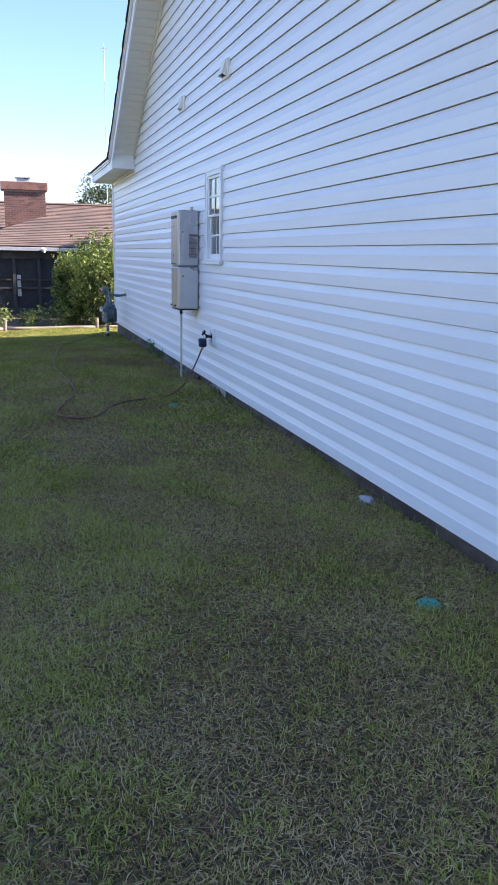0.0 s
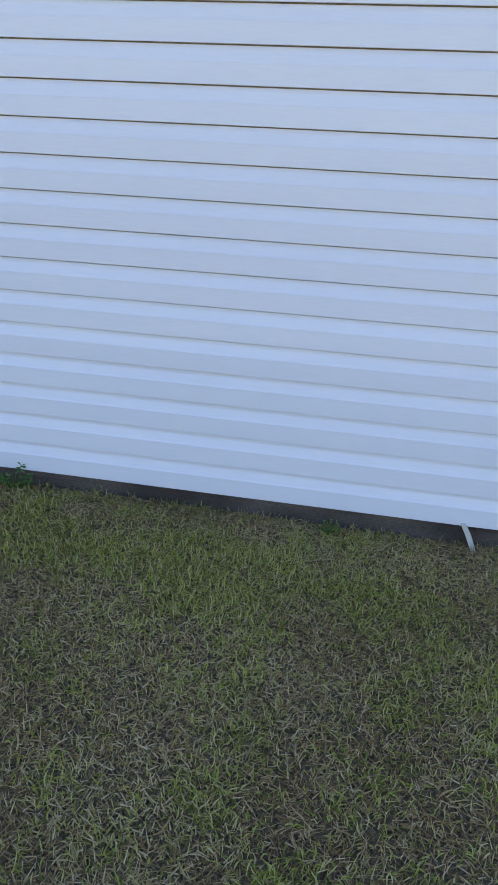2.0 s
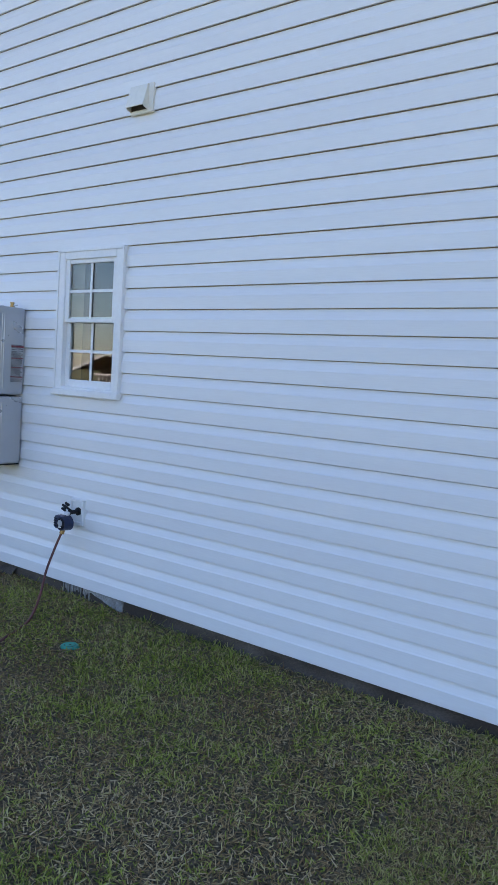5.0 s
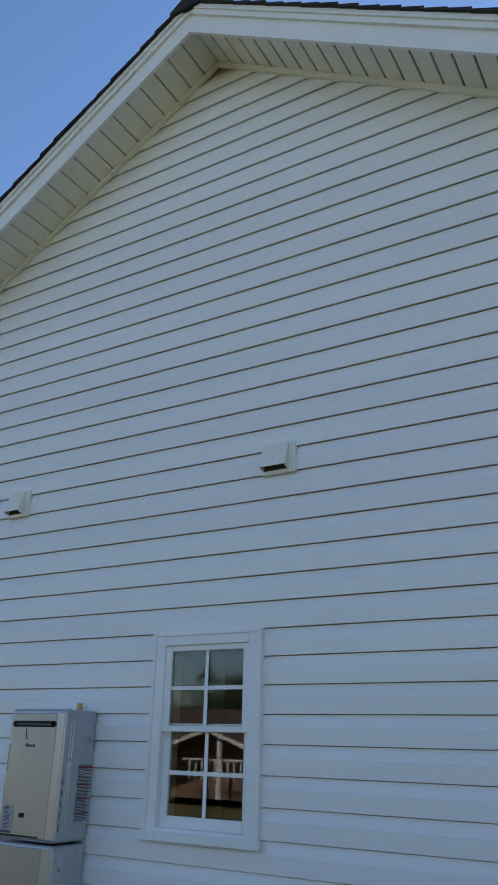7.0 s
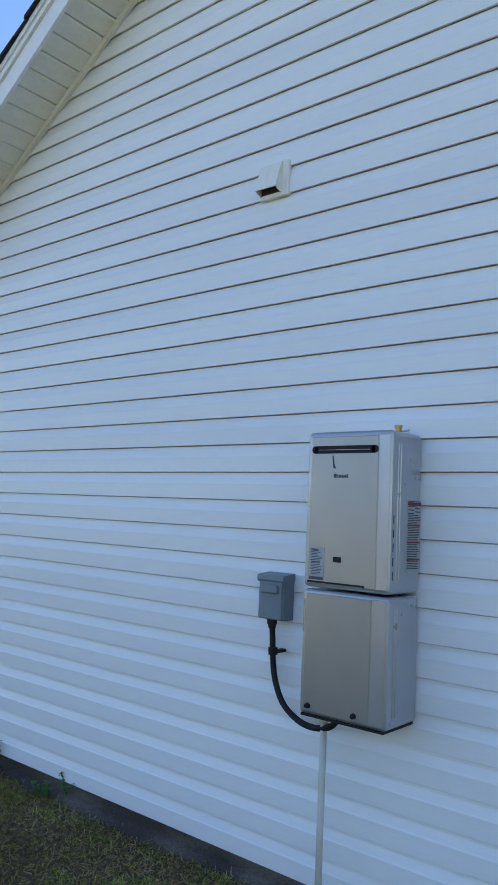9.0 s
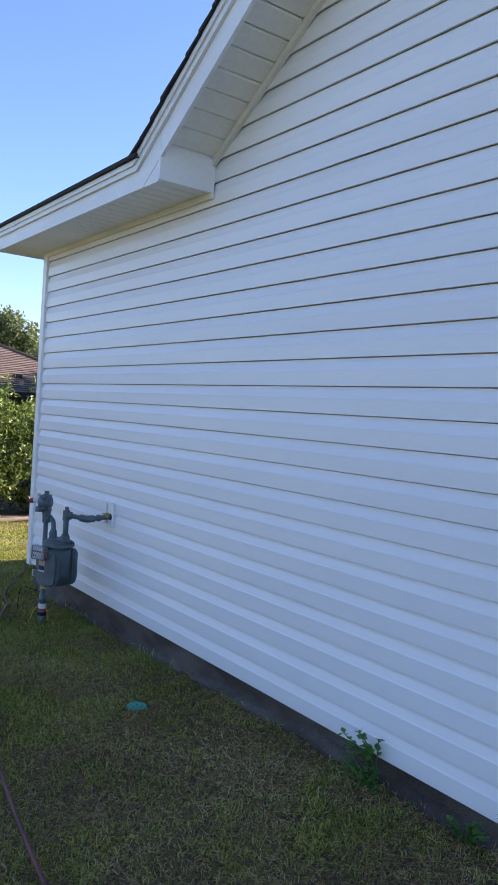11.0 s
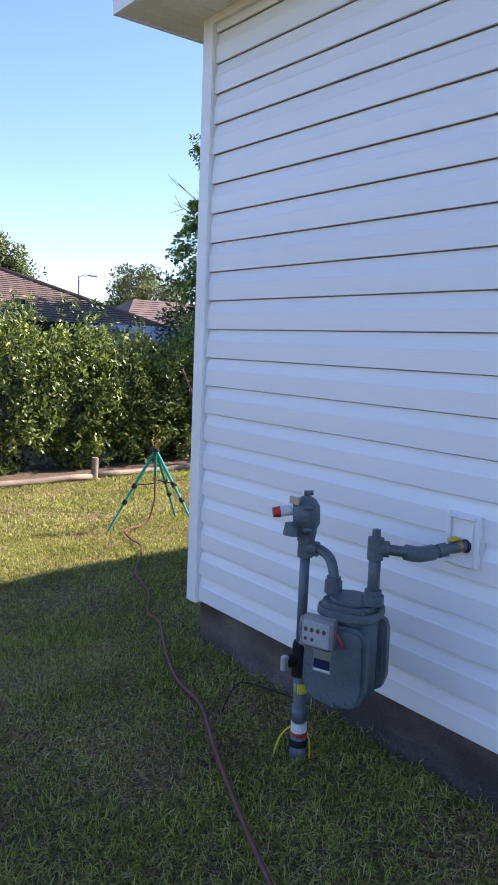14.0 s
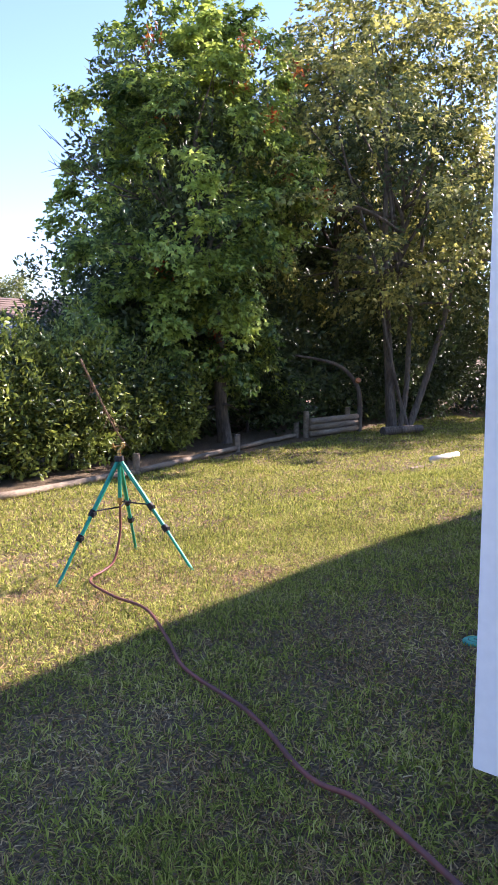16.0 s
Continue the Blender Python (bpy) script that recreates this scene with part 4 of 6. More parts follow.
idx = part("index_box", box(B(), (-0.37, 6.47, 0.505), (-0.305, 6.6, 0.60), 0.012, 2), CLEAR, met, "clear plastic index cover")
part("dial_plate", box(B(), (-0.355, 6.485, 0.515), (-0.345, 6.587, 0.585)), LABEL, idx, "white dial plate")
part("index_case", box(B(), (-0.342, 6.477, 0.51), (-0.306, 6.595, 0.594)), GREYMETAL, idx)
for k in range(4):
    part("dial", cyl(B(), (-0.3575, 6.573 - k * 0.024, 0.562), (-0.3552, 6.573 - k * 0.024, 0.562), 0.0075, seg=12), INK, idx)
for k in range(2):
    part("dial", cyl(B(), (-0.3575, 6.573 - k * 0.026, 0.532), (-0.3552, 6.573 - k * 0.026, 0.532), 0.006, seg=12), INK, idx)
pl = part("name_plate", box(B(), (-0.3175, 6.49, 0.42), (-0.3152, 6.56, 0.495)), CHAMP, met, "brass and navy name plate")
part("plate_band", box(B(), (-0.319, 6.493, 0.432), (-0.3176, 6.557, 0.462)), NAVY, pl)
part("plate_line", box(B(), (-0.319, 6.493, 0.424), (-0.3176, 6.557, 0.43)), LABEL, pl)
part("seal_wire", tube(B(), smooth_path([(-0.33, 6.47, 0.56), (-0.34, 6.445, 0.54), (-0.33, 6.435, 0.52)], 5), 0.004, 6), RED, met, "red seal")
# the meter stands turned a little from the wall
turn = Matrix.Translation((-0.29, 6.45, 0.045)) @ Matrix.Rotation(radians(20), 4, "Z") @ Matrix.Diagonal((0.86, 0.86, 1, 1)) @ Matrix.Translation((0.2, -6.475, 0.0))
for ob in met.children_recursive:
    if ob not in pipework:
        ob.data.transform(Matrix.Translation(-met.location) @ turn @ Matrix.Translation(met.location))
pipes("outlet_riser", [(-0.275, 6.378, 0.68), (-0.275, 6.378, 0.87)], 0.0185)
part("outlet_nut", cyl(cyl(B(), (-0.275, 6.378, 0.685), (-0.275, 6.378, 0.715), 0.034, seg=8), (-0.275, 6.378, 0.715), (-0.275, 6.378, 0.73), 0.026), METER, met)
part("outlet_tee", cyl(cyl(cyl(B(), (-0.275, 6.378, 0.825), (-0.275, 6.378, 0.892), 0.025), (-0.275, 6.378, 0.89), (-0.275, 6.378, 0.918), 0.013, seg=6), (-0.275, 6.378, 0.86), (-0.245, 6.352, 0.858), 0.025), METER, met)
pipes("service_pipe", smooth_path([(-0.25, 6.356, 0.858), (-0.2, 6.325, 0.85), (-0.16, 6.308, 0.842), (-0.11, 6.292, 0.846), (-0.05, 6.268, 0.857), (-0.01, 6.25, 0.863)], 6), 0.0165)
part("elbow", tube(B(), smooth_path([(-0.2, 6.325, 0.85), (-0.16, 6.308, 0.842), (-0.11, 6.292, 0.846)], 6), 0.0245, 12), METER, met, smooth=True)
part("union", cyl(B(), (-0.095, 6.287, 0.848), (-0.07, 6.277, 0.853), 0.023, seg=8), METER, met)
part("valve_tail", cyl(B(), (-0.045, 6.272, 0.856), (-0.02, 6.256, 0.862), 0.02, seg=8), BRASS, met, "brass valve tail")
part("valve_lever", box(B(), (-0.06, 6.262, 0.878), (-0.015, 6.285, 0.887), 0.002, 1), YELLOW, met, "yellow valve lever")

# ---- hose ----
hose = thing("garden_hose", "maroon rubber garden hose lying across the lawn", "garden hose", (-1.4, 2.0, 0.14))
run = [(-0.118, 0.35, 0.61), (-0.15, 0.365, 0.52), (-0.22, 0.355, 0.38), (-0.33, 0.27, 0.25)]
for x, y in ((-0.5, 0.14), (-0.75, 0.0), (-0.97, -0.15), (-1.15, -0.36), (-1.27, -0.62), (-1.38, -0.82), (-1.53, -0.9), (-1.66, -0.78), (-1.67, -0.55), (-1.58, -0.2), (-1.45, 0.26), (-1.43, 0.8), (-1.47, 1.34),
             (-1.52, 2.0), (-1.52, 2.6), (-1.46, 3.3), (-1.36, 4.1), (-1.25, 4.75), (-1.2, 5.03), (-1.13, 5.27), (-0.97, 5.68), (-0.79, 6.2), (-0.57, 6.74), (-0.4, 7.1), (-0.34, 7.36), (-0.22, 7.66), (0.0, 8.08), (0.07, 8.32),
             (0.3, 8.72), (0.47, 9.19), (0.68, 9.51), (0.93, 9.93), (1.06, 10.33), (1.2, 10.71), (1.34, 10.86), (1.46, 10.93)):
    run.append((x, y, ground_z(x, y) + (0.04 if y > 2.0 else 0.024) + 0.007 * math.sin(3 * x + 5 * y)))
run += [(1.58, 10.96, -0.2), (1.65, 10.98, -0.04), (1.66, 10.985, 0.1), (1.66, 10.985, 0.17)]
part("hose_tube", tube(B(), smooth_path(run, 6), 0.0078, 10), HOSE, hose, smooth=True)
part("coupling", cyl(B(), (1.66, 10.985, 0.16), (1.66, 10.985, 0.2), 0.017), BRASS, hose, "brass hose coupling")

# ---- small things on the lawn ----
BAITS = ((-0.45, -4.9), (-0.55, -0.3), (-0.5, 4.8), (1.40, 8.43))
for x, y in BAITS:
    z = ground_z(x, y) + 0.006
    cap = thing("bait_station", "round teal plastic bait station cap set in the lawn", "bait station", (x, y, z), "bait stations")
    part("cap", cyl(cyl(B(), (x, y, z - 0.03), (x, y, z), 0.053, seg=24), (x, y, z), (x, y, z + 0.006), 0.052, 0.044, 24), TEALDISC, cap)
    part("ring_groove", cyl(B(), (x, y, z + 0.006), (x, y, z + 0.0066), 0.031, seg=24), DARKGAP, cap)
    part("lock_disc", cyl(B(), (x, y, z + 0.006), (x, y, z + 0.0075), 0.0285, seg=24), TEALDISC, cap)
    part("lock_slot", box(B(), (x - 0.003, y - 0.009, z + 0.0075), (x + 0.003, y + 0.009, z + 0.0085)), DARKGAP, cap)
stone = thing("stone", "pale broken stone beside the foundation", "stone", (-0.05, -3.52, 0.15))
bm = B()
bmesh.ops.create_icosphere(bm, subdivisions=3, radius=1.0)
for v in bm.verts:
    v.co *= 1 + 0.35 * noise.noise(v.co * 1.7)
    v.co = Vector((v.co.x * 0.04 - 0.06, v.co.y * 0.075 - 3.52, v.co.z * 0.022 + 0.165))
part("stone_body", bm, STONE, stone)
strip = thing("drain_strip", "white plastic strip leaning on the foundation", "plastic strip", (0.0, -6.93, 0.15))
part("strip_body", prism(B(), [(-6.905, 0.262), (-6.925, 0.262), (-6.95, 0.22), (-6.985, 0.135), (-6.965, 0.135), (-6.93, 0.215)], 0, -0.012, 0.004), PVC, strip)


def weed(x, y, z, size, seed):
    r = random.Random(seed)
    w = thing("weed", "small leafy green weed growing at the foundation", "weed", (x, y, z), "weeds")
    bm = B()
    tips = []
    for k in range(7):
        e = Vector((x + r.uniform(-1, 0.1) * size * 0.5, y + r.uniform(-1, 1) * size * 0.8, z + r.uniform(0.4, 1.0) * size))
        tube(bm, smooth_path([(x, y, z - 0.02), (x * 0.5 + e.x * 0.5, y * 0.6 + e.y * 0.4, z + (e.z - z) * 0.6), e], 4), 0.0025, 5)
        tips += [Vector((x, y, z)).lerp(e, f) for f in (0.5, 0.7, 0.85, 1.0)]
    part("stem", bm, WEED, w)
    vs, fs = [], []
    for t in tips:
        for q in range(3):
            d = Vector((r.uniform(-1, 1), r.uniform(-1, 1), r.uniform(-0.2, 0.7))).normalized()
            sd = d.cross(Vector((0, 0, 1))).normalized()
            l = r.uniform(0.018, 0.035) * size / 0.14
            b = len(vs)
            vs += [t[:], (t + d * l * 0.5 + sd * l * 0.33)[:], (t + d * l + Vector((0, 0, -l * 0.15)))[:], (t + d * l * 0.5 - sd * l * 0.33)[:]]
            fs += [(b, b + 1, b + 2), (b, b + 2, b + 3)]
    raw("leaves", vs, fs, WEED, w)


weed(-0.03, -5.05, 0.17, 0.12, 1)
weed(-0.05, 3.62, 0.1, 0.17, 2)
weed(-0.02, 3.62, 0.2, 0.17, 3)
weed(-0.01, 2.98, 0.2, 0.1, 4)
weed(-0.03, 3.15, 0.12, 0.13, 6)
weed(-0.05, -6.4, 0.16, 0.07, 7)

# ---- sprinkler tripod ----
trip = thing("sprinkler_tripod", "teal metal tripod sprinkler standing on the sunny lawn", "sprinkler", (1.66, 10.985, -0.32))
top = Vector((1.66, 10.985, 0.46))
hub = Vector((1.67, 10.92, 0.2))
part("hub_plate", cyl(cyl(B(), top + Vector((0, 0, -0.02)), top + Vector((0, 0, 0.012)), 0.034, 0.03, 10), top, top + Vector((0, 0, 0.03)), 0.014), BLACK, trip, "black tripod hub")
for fx, fy in ((1.80, 10.46), (1.18, 11.03), (2.17, 11.42)):
    foot = Vector((fx, fy, ground_z(fx, fy)))
    st = top + (foot - top) * 0.03 + Vector((0, 0, -0.005))
    p = [st.lerp(foot, f) for f in (0, 0.42, 0.62, 1.0)]
    leg = part("leg", cyl(B(), p[0], p[1], 0.0145), TEAL, trip, "teal telescopic leg")
    part("middle_section", cyl(B(), p[1], p[2], 0.0125), TEAL, leg)
    part("lower_section", cyl(B(), p[2], p[3] - Vector((0, 0, 0.01)), 0.010), TEAL, leg)
    for q in (p[1], p[2]):
        d = (foot - st).normalized()
        part("clamp", box(cyl(B(), q - d * 0.022, q + d * 0.022, 0.021), q + Vector((-0.012, -0.03, -0.01)), q + Vector((0.012, -0.01, 0.012))), BLACK, leg, "black leg clamp")
    part("strut", cyl(B(), (hub.x - 0.01, hub.y + 0.07, p[1].z + 0.012), p[1] + Vector((0, 0, 0.012)), 0.005, seg=6), BLACK, trip, "thin black spreader strut")
part("centre_pipe", cyl(B(), top, (1.66, 10.985, 0.19), 0.012), TEAL, trip)
bm = B()
cyl(bm, top + Vector((0, 0, 0.012)), top + Vector((0, 0, 0.05)), 0.015, 0.012)
cyl(bm, top + Vector((0, 0, 0.045)), top + Vector((0.02, -0.03, 0.085)), 0.012, 0.007)
cyl(bm, top + Vector((-0.02, 0.01, 0.05)), top + Vector((-0.035, 0.02, 0.095)), 0.006)
cyl(bm, top + Vector((-0.04, 0.02, 0.07)), top + Vector((0.035, 0.0, 0.078)), 0.006)
box(bm, top + Vector((0.02, -0.012, 0.06)), top + Vector((0.045, 0.008, 0.1)), 0.004, 1)
part("sprinkler_head", bm, BRASS, trip, "weathered brass impact sprinkler head")

# ---- log fence ----
fence = thing("log_fence", "low weathered log rail fence along the lawn edge", "fence", (2.8, 14.6, -0.5))
FP = [(-9.4, 13.0), (-6.95, 13.35), (-4.5, 13.7), (-2.08, 14.0), (0.36, 14.3), (2.8, 14.6), (5.25, 14.93), (7.95, 15.5), (10.3, 16.05)]
rnd = random.Random(8)
for i, (x, y) in enumerate(FP):
    z = ground_z(x, y)
    bm = B()
    cyl(bm, (x, y, z - 0.2), (x + rnd.uniform(-0.01, 0.01), y, z + 0.3 + rnd.uniform(-0.02, 0.02)), 0.05, 0.048, 16)
    bmesh.ops.bevel(bm, geom=[e for e in bm.edges if all(v.co.z > z for v in e.verts)], offset=0.006, segments=1, affect="EDGES")
    part("post", bm, LOG, fence)
    if i + 1 < len(FP):
        x2, y2 = FP[i + 1]
        z2 = ground_z(x2, y2)
        d = Vector((x2 - x, y2 - y, 0)).normalized() * 0.055
        pts = [Vector((x, y, z + 0.062)).lerp(Vector((x2, y2, z2 + 0.062)), f) + Vector((0, 0, rnd.uniform(-0.008, 0.008))) for f in np.linspace(0, 1, 7)]
        pts[0] += d
        pts[-1] -= d
        part("rail", tube(B(), pts, 0.043 + rnd.uniform(-0.004, 0.004), 14, 0.04), LOG, fence, smooth=True)
pile = thing("log_pile", "three weathered logs stacked against short posts", "log pile", (11.2, 15.8, -0.5))
for k in range(3):
    part("log", tube(B(), [Vector((10.5, 15.85, -0.43 + k * 0.12)).lerp(Vector((11.95, 15.72, -0.41 + k * 0.12)), f) for f in (0, 0.3, 0.7, 1)], 0.062, 14, 0.057), LOG, pile, smooth=True)
for x in (10.5, 11.95):
    part("post", cyl(B(), (x, 15.95, -0.7), (x, 15.95, 0.0), 0.055, seg=12), LOG, pile)
pipe2 = thing("white_pipe", "short white plastic pipe lying on the sunny lawn", "pipe", (8.2, 11.95, -0.37))
part("pipe_body", tube(B(), [(7.9, 11.95, ground_z(7.9, 11.95) + 0.05), (8.75, 11.98, ground_z(8.75, 11.98) + 0.05)], 0.045, 14), PVC, pipe2, smooth=True)
rod = thing("pale_stake", "thin pale wooden stake lying on the lawn", "stake", (7.5, 11.88, -0.37))
part("stake_body", box(B(), (7.2, 11.86, ground_z(7.5, 11.9)), (7.85, 11.89, ground_z(7.5, 11.9) + 0.03)), LOG, rod)
blue = thing("blue_bucket", "small blue plastic tub near the trees", "tub", (16.9, 14.9, -0.42))
part("tub_body", cyl(B(), (16.9, 14.9, ground_z(16.9, 14.9)), (16.9, 14.9, ground_z(16.9, 14.9) + 0.2), 0.12, 0.15), mat("blue_plastic", (0.02, 0.16, 0.6), (0.02, 0.12, 0.5), 0.4), blue)
stump = thing("fallen_log", "dark fallen log lying beside the tree trunks", "log", (12.2, 14.8, -0.5))
part("log_body", tube(B(), [(11.7, 14.95, -0.42), (12.2, 14.8, -0.41), (12.8, 14.7, -0.42)], 0.09, 12, 0.075), BARK, stump)


# ---- plants ----
def star_mesh(name, centres, along, facing, size, material, parent, seed, label=""):
    """Broad three-lobed leaves that lie in the plane of their spray and droop at the tip."""
    r = np.random.RandomState(seed)
    n = len(centres)
    d = along / (np.linalg.norm(along, axis=1)[:, None] + 1e-9)
    s = np.cross(d, facing)
    s /= np.linalg.norm(s, axis=1)[:, None] + 1e-9
    u = np.cross(s, d)
    l = (size * r.uniform(0.6, 1.35, n))[:, None]
    v = np.empty((n, 6, 3))
    v[:, 0] = centres
    v[:, 1] = centres + d * l * 0.45 + s * l * 0.58 - u * l * 0.1
    v[:, 2] = centres + d * l * 0.52 + s * l * 0.2 + u * l * 0.04
    v[:, 3] = centres + d * l - u * l * 0.18
    v[:, 4] = centres + d * l * 0.52 - s * l * 0.2 + u * l * 0.04
    v[:, 5] = centres + d * l * 0.45 - s * l * 0.58 - u * l * 0.1
    f = (np.arange(n)[:, None] * 6 + np.array([[0, 1, 2, 0, 2, 3, 0, 3, 4, 0, 4, 5]])).reshape(-1)
    me = bpy.data.meshes.new(name)
    me.vertices.add(n * 6)
    me.vertices.foreach_set("co", (v.reshape(-1, 3) - np.array(parent.matrix_basis.translation)).ravel())
    me.loops.add(n * 12)
    me.loops.foreach_set("vertex_index", f.astype(np.int32))
    me.polygons.add(n * 4)
    me.polygons.foreach_set("loop_start", np.arange(0, n * 12, 3, dtype=np.int32))
    me.update(calc_edges=True)
    me.materials.append(material)
    ob = new(name, me)
    ob.parent = parent
    return tagged(ob, label)


def spray_points(c, radii, boughs, sprays, per, length, seed, shell=0.5):
    """Leaf places on drooping sprays: boughs over a lumpy crown, each a fan of flat leafy sprays with gaps between."""
    r = np.random.RandomState(seed)
    d = r.normal(size=(boughs, 3))
    d /= np.linalg.norm(d, axis=1)[:, None]
    lump = np.array([noise.noise(Vector(q) * 2.4 + Vector((seed, 0, 0))) for q in d])
    rad = (shell + (1 - shell) * r.uniform(0, 1, boughs) ** 0.45) * (1 + 0.5 * lump)
    cc = np.array(c) + d * (rad * (1 - 0.25 * np.clip(d[:, 2], 0, 1)))[:, None] * np.array(radii)
    e = r.normal(size=(boughs, sprays, 3)) * np.array((0.8, 0.8, 0.5)) + d[:, None] * np.array((1.0, 1.0, 0.6))
    e /= np.linalg.norm(e, axis=2, keepdims=True)
    lat = np.cross(e, np.array((0, 0, 1.0)))
    lat /= np.linalg.norm(lat, axis=2, keepdims=True) + 1e-9
    ln = (length * r.uniform(0.5, 1.3, (boughs, 1)) * r.uniform(0.7, 1.2, (boughs, sprays)))[..., None, None]
    t = r.uniform(0.1, 1, (boughs, sprays, per, 1)) ** 0.8
    w = r.uniform(-1, 1, (boughs, sprays, per, 1))
    E4, L4 = e[:, :, None], lat[:, :, None]
    up = np.array((0, 0, 1.0))
    pts = cc[:, None, None] + E4 * ln * t + L4 * w * ln * 0.42 * np.sin(np.pi * (0.15 + 0.75 * t)) + up * (-0.28 * ln * t * t + r.normal(size=t.shape) * 0.035)
    along = E4 * 0.7 + L4 * np.sign(w) * 0.6 - up * 0.45 + r.normal(size=pts.shape) * 0.4
    facing = up * 0.8 + E4 * 0.55 + r.normal(size=pts.shape) * 0.4
    return cc, pts.reshape(-1, 3), along.reshape(-1, 3), facing.reshape(-1, 3)


def leaf_mesh(name, centres, normals_out, size, material, parent, seed, width=0.42, label=""):
    """Many separate pointed leaves, each a folded blade of two triangles."""
    r = np.random.RandomState(seed)
    n = len(centres)
    d = r.normal(size=(n, 3)) + normals_out * 0.9
    d /= np.linalg.norm(d, axis=1)[:, None] + 1e-9
    s = np.cross(d, r.normal(size=(n, 3)))
    s /= np.linalg.norm(s, axis=1)[:, None] + 1e-9
    u = np.cross(s, d)
    l = (size * r.uniform(0.65, 1.3, n))[:, None]
    v = np.empty((n, 4, 3))
    v[:, 0] = centres
    v[:, 1] = centres + d * l * 0.5 + s * l * width * 0.5 + u * l * 0.08
    v[:, 2] = centres + d * l
    v[:, 3] = centres + d * l * 0.5 - s * l * width * 0.5 + u * l * 0.08
    f = (np.arange(n)[:, None] * 4 + np.array([[0, 1, 2, 0, 2, 3]])).reshape(-1, 3)
    me = bpy.data.meshes.new(name)
    base = np.array(parent.matrix_basis.translation)
    me.vertices.add(n * 4)
    me.vertices.foreach_set("co", (v.reshape(-1, 3) - base).ravel())
    me.loops.add(n * 6)
    me.loops.foreach_set("vertex_index", f.ravel().astype(np.int32))
    me.polygons.add(n * 2)
    me.polygons.foreach_set("loop_start", np.arange(0, n * 6, 3, dtype=np.int32))
    me.update(calc_edges=True)
    me.validate()
    ob = new(name, me)
    me.materials.append(material)
    ob.parent = parent
    return tagged(ob, label)


def crown_points(c, radii, clumps, per, spread, seed, shell=0.55, squash=0.7):
    """Leaf places gathered in clumps over a lumpy ellipsoid, with gaps between them."""
    r = np.random.RandomState(seed)
    d = r.normal(size=(clumps, 3))
    d /= np.linalg.norm(d, axis=1)[:, None]
    lump = np.array([noise.noise(Vector(q) * 2.1 + Vector((seed, 0, 0))) for q in d])
    rad = (shell + (1 - shell) * r.uniform(0, 1, clumps) ** 0.6) * (1 + 0.45 * lump)
    cc = np.array(c) + d * rad[:, None] * np.array(radii)
    sp = spread * r.uniform(0.5, 1.35, clumps)
    off = r.normal(size=(clumps, per, 3))
    off *= (r.uniform(0.1, 1, size=(clumps, per, 1)) ** 0.45) / np.linalg.norm(off, axis=2, keepdims=True) * 1.5
    off = off * sp[:, None, None] * np.array([1, 1, squash])
    pts = (cc[:, None] + off).reshape(-1, 3)
    out = off.reshape(-1, 3) / (spread * 1.5) + np.repeat(d, per, 0) * 0.5
    return cc, pts, out


def trunk_mesh(bm, base, tip, r0, r1, seed, wob=0.12, seg=10):
    r = random.Random(seed)
    base, tip = Vector(base), Vector(tip)
    pts = [base + (tip - base) * f + Vector((r.uniform(-1, 1), r.uniform(-1, 1), 0)) * wob * min(1, f * 3) for f in (0, 0.15, 0.35, 0.55, 0.8, 1)]
    tube(bm, smooth_path(pts, 4), r0, seg, r1)


def tree(name, label, base, c, radii, clumps, sprays, per, spread, leaf, material, seed, trunk_r=0.16, shell=0.55, trunks=((0, 0),), limbs=14, accent=0, cat="tree"):
    t = thing(name, label, cat, base)
    bm = B()
    for k, (dx, dy) in enumerate(trunks):
        trunk_mesh(bm, (base[0] + 0.12 * k, base[1] - 0.08 * k, base[2] - 0.15), (c[0] + dx, c[1] + dy, c[2] + radii[2] * (0.45 - 0.1 * k)), trunk_r * (1, 0.55, 0.65, 0.4)[k], 0.02, seed + k)
    part("trunk", bm, BARK, t, "grey-brown bark trunk", True)
    if sprays:
        cc, pts, out, face = spray_points(c, radii, clumps, sprays, per, spread, seed, shell)
    else:
        cc, pts, out = crown_points(c, radii, clumps, per, spread, seed, shell)
    keep = pts[:, 2] > base[2] + 0.6 * bool(sprays) + 0.05
    pts, out = pts[keep], out[keep]
    r = random.Random(seed)
    for k in range(limbs):
        e = Vector(cc[r.randrange(len(cc))])
        s = Vector(base).lerp(Vector(c), 0.5 + 0.5 * r.random())
        s.z = min(s.z, e.z)
        bl = B()
        tube(bl, smooth_path([s, s.lerp(e, 0.5) + Vector((r.uniform(-0.2, 0.2), r.uniform(-0.2, 0.2), 0.1)), e], 4), trunk_r * 0.35, 6, 0.008)
        part("limb", bl, BARK, t, smooth=True)
    if not sprays:
        leaf_mesh("crown", pts, out, leaf, material, t, seed)
    else:
        star_mesh("crown", pts, out, face[keep], leaf, material, t, seed)
        # the crown's inner shade is painted: these leaves take a darker colour
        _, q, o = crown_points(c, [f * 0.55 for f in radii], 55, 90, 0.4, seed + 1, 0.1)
        leaf_mesh("inner_leaves", q, o, leaf * 1.3, LEAF_DARK, t, seed + 2, label="inner leaves in a darker colour for the crown's shade")
    if accent:
        rr = np.random.RandomState(seed + 9)
        pick = [rr.randint(len(cc)) for _ in range(accent)]
        q = np.concatenate([cc[i] + rr.normal(size=(34, 3)) * 0.10 + (0.15, -0.4, 0.1) for i in pick])
        leaf_mesh("autumn_leaves", q, np.zeros_like(q), leaf, LEAF_RED, t, seed + 3, label="a few red autumn leaves")
    return t


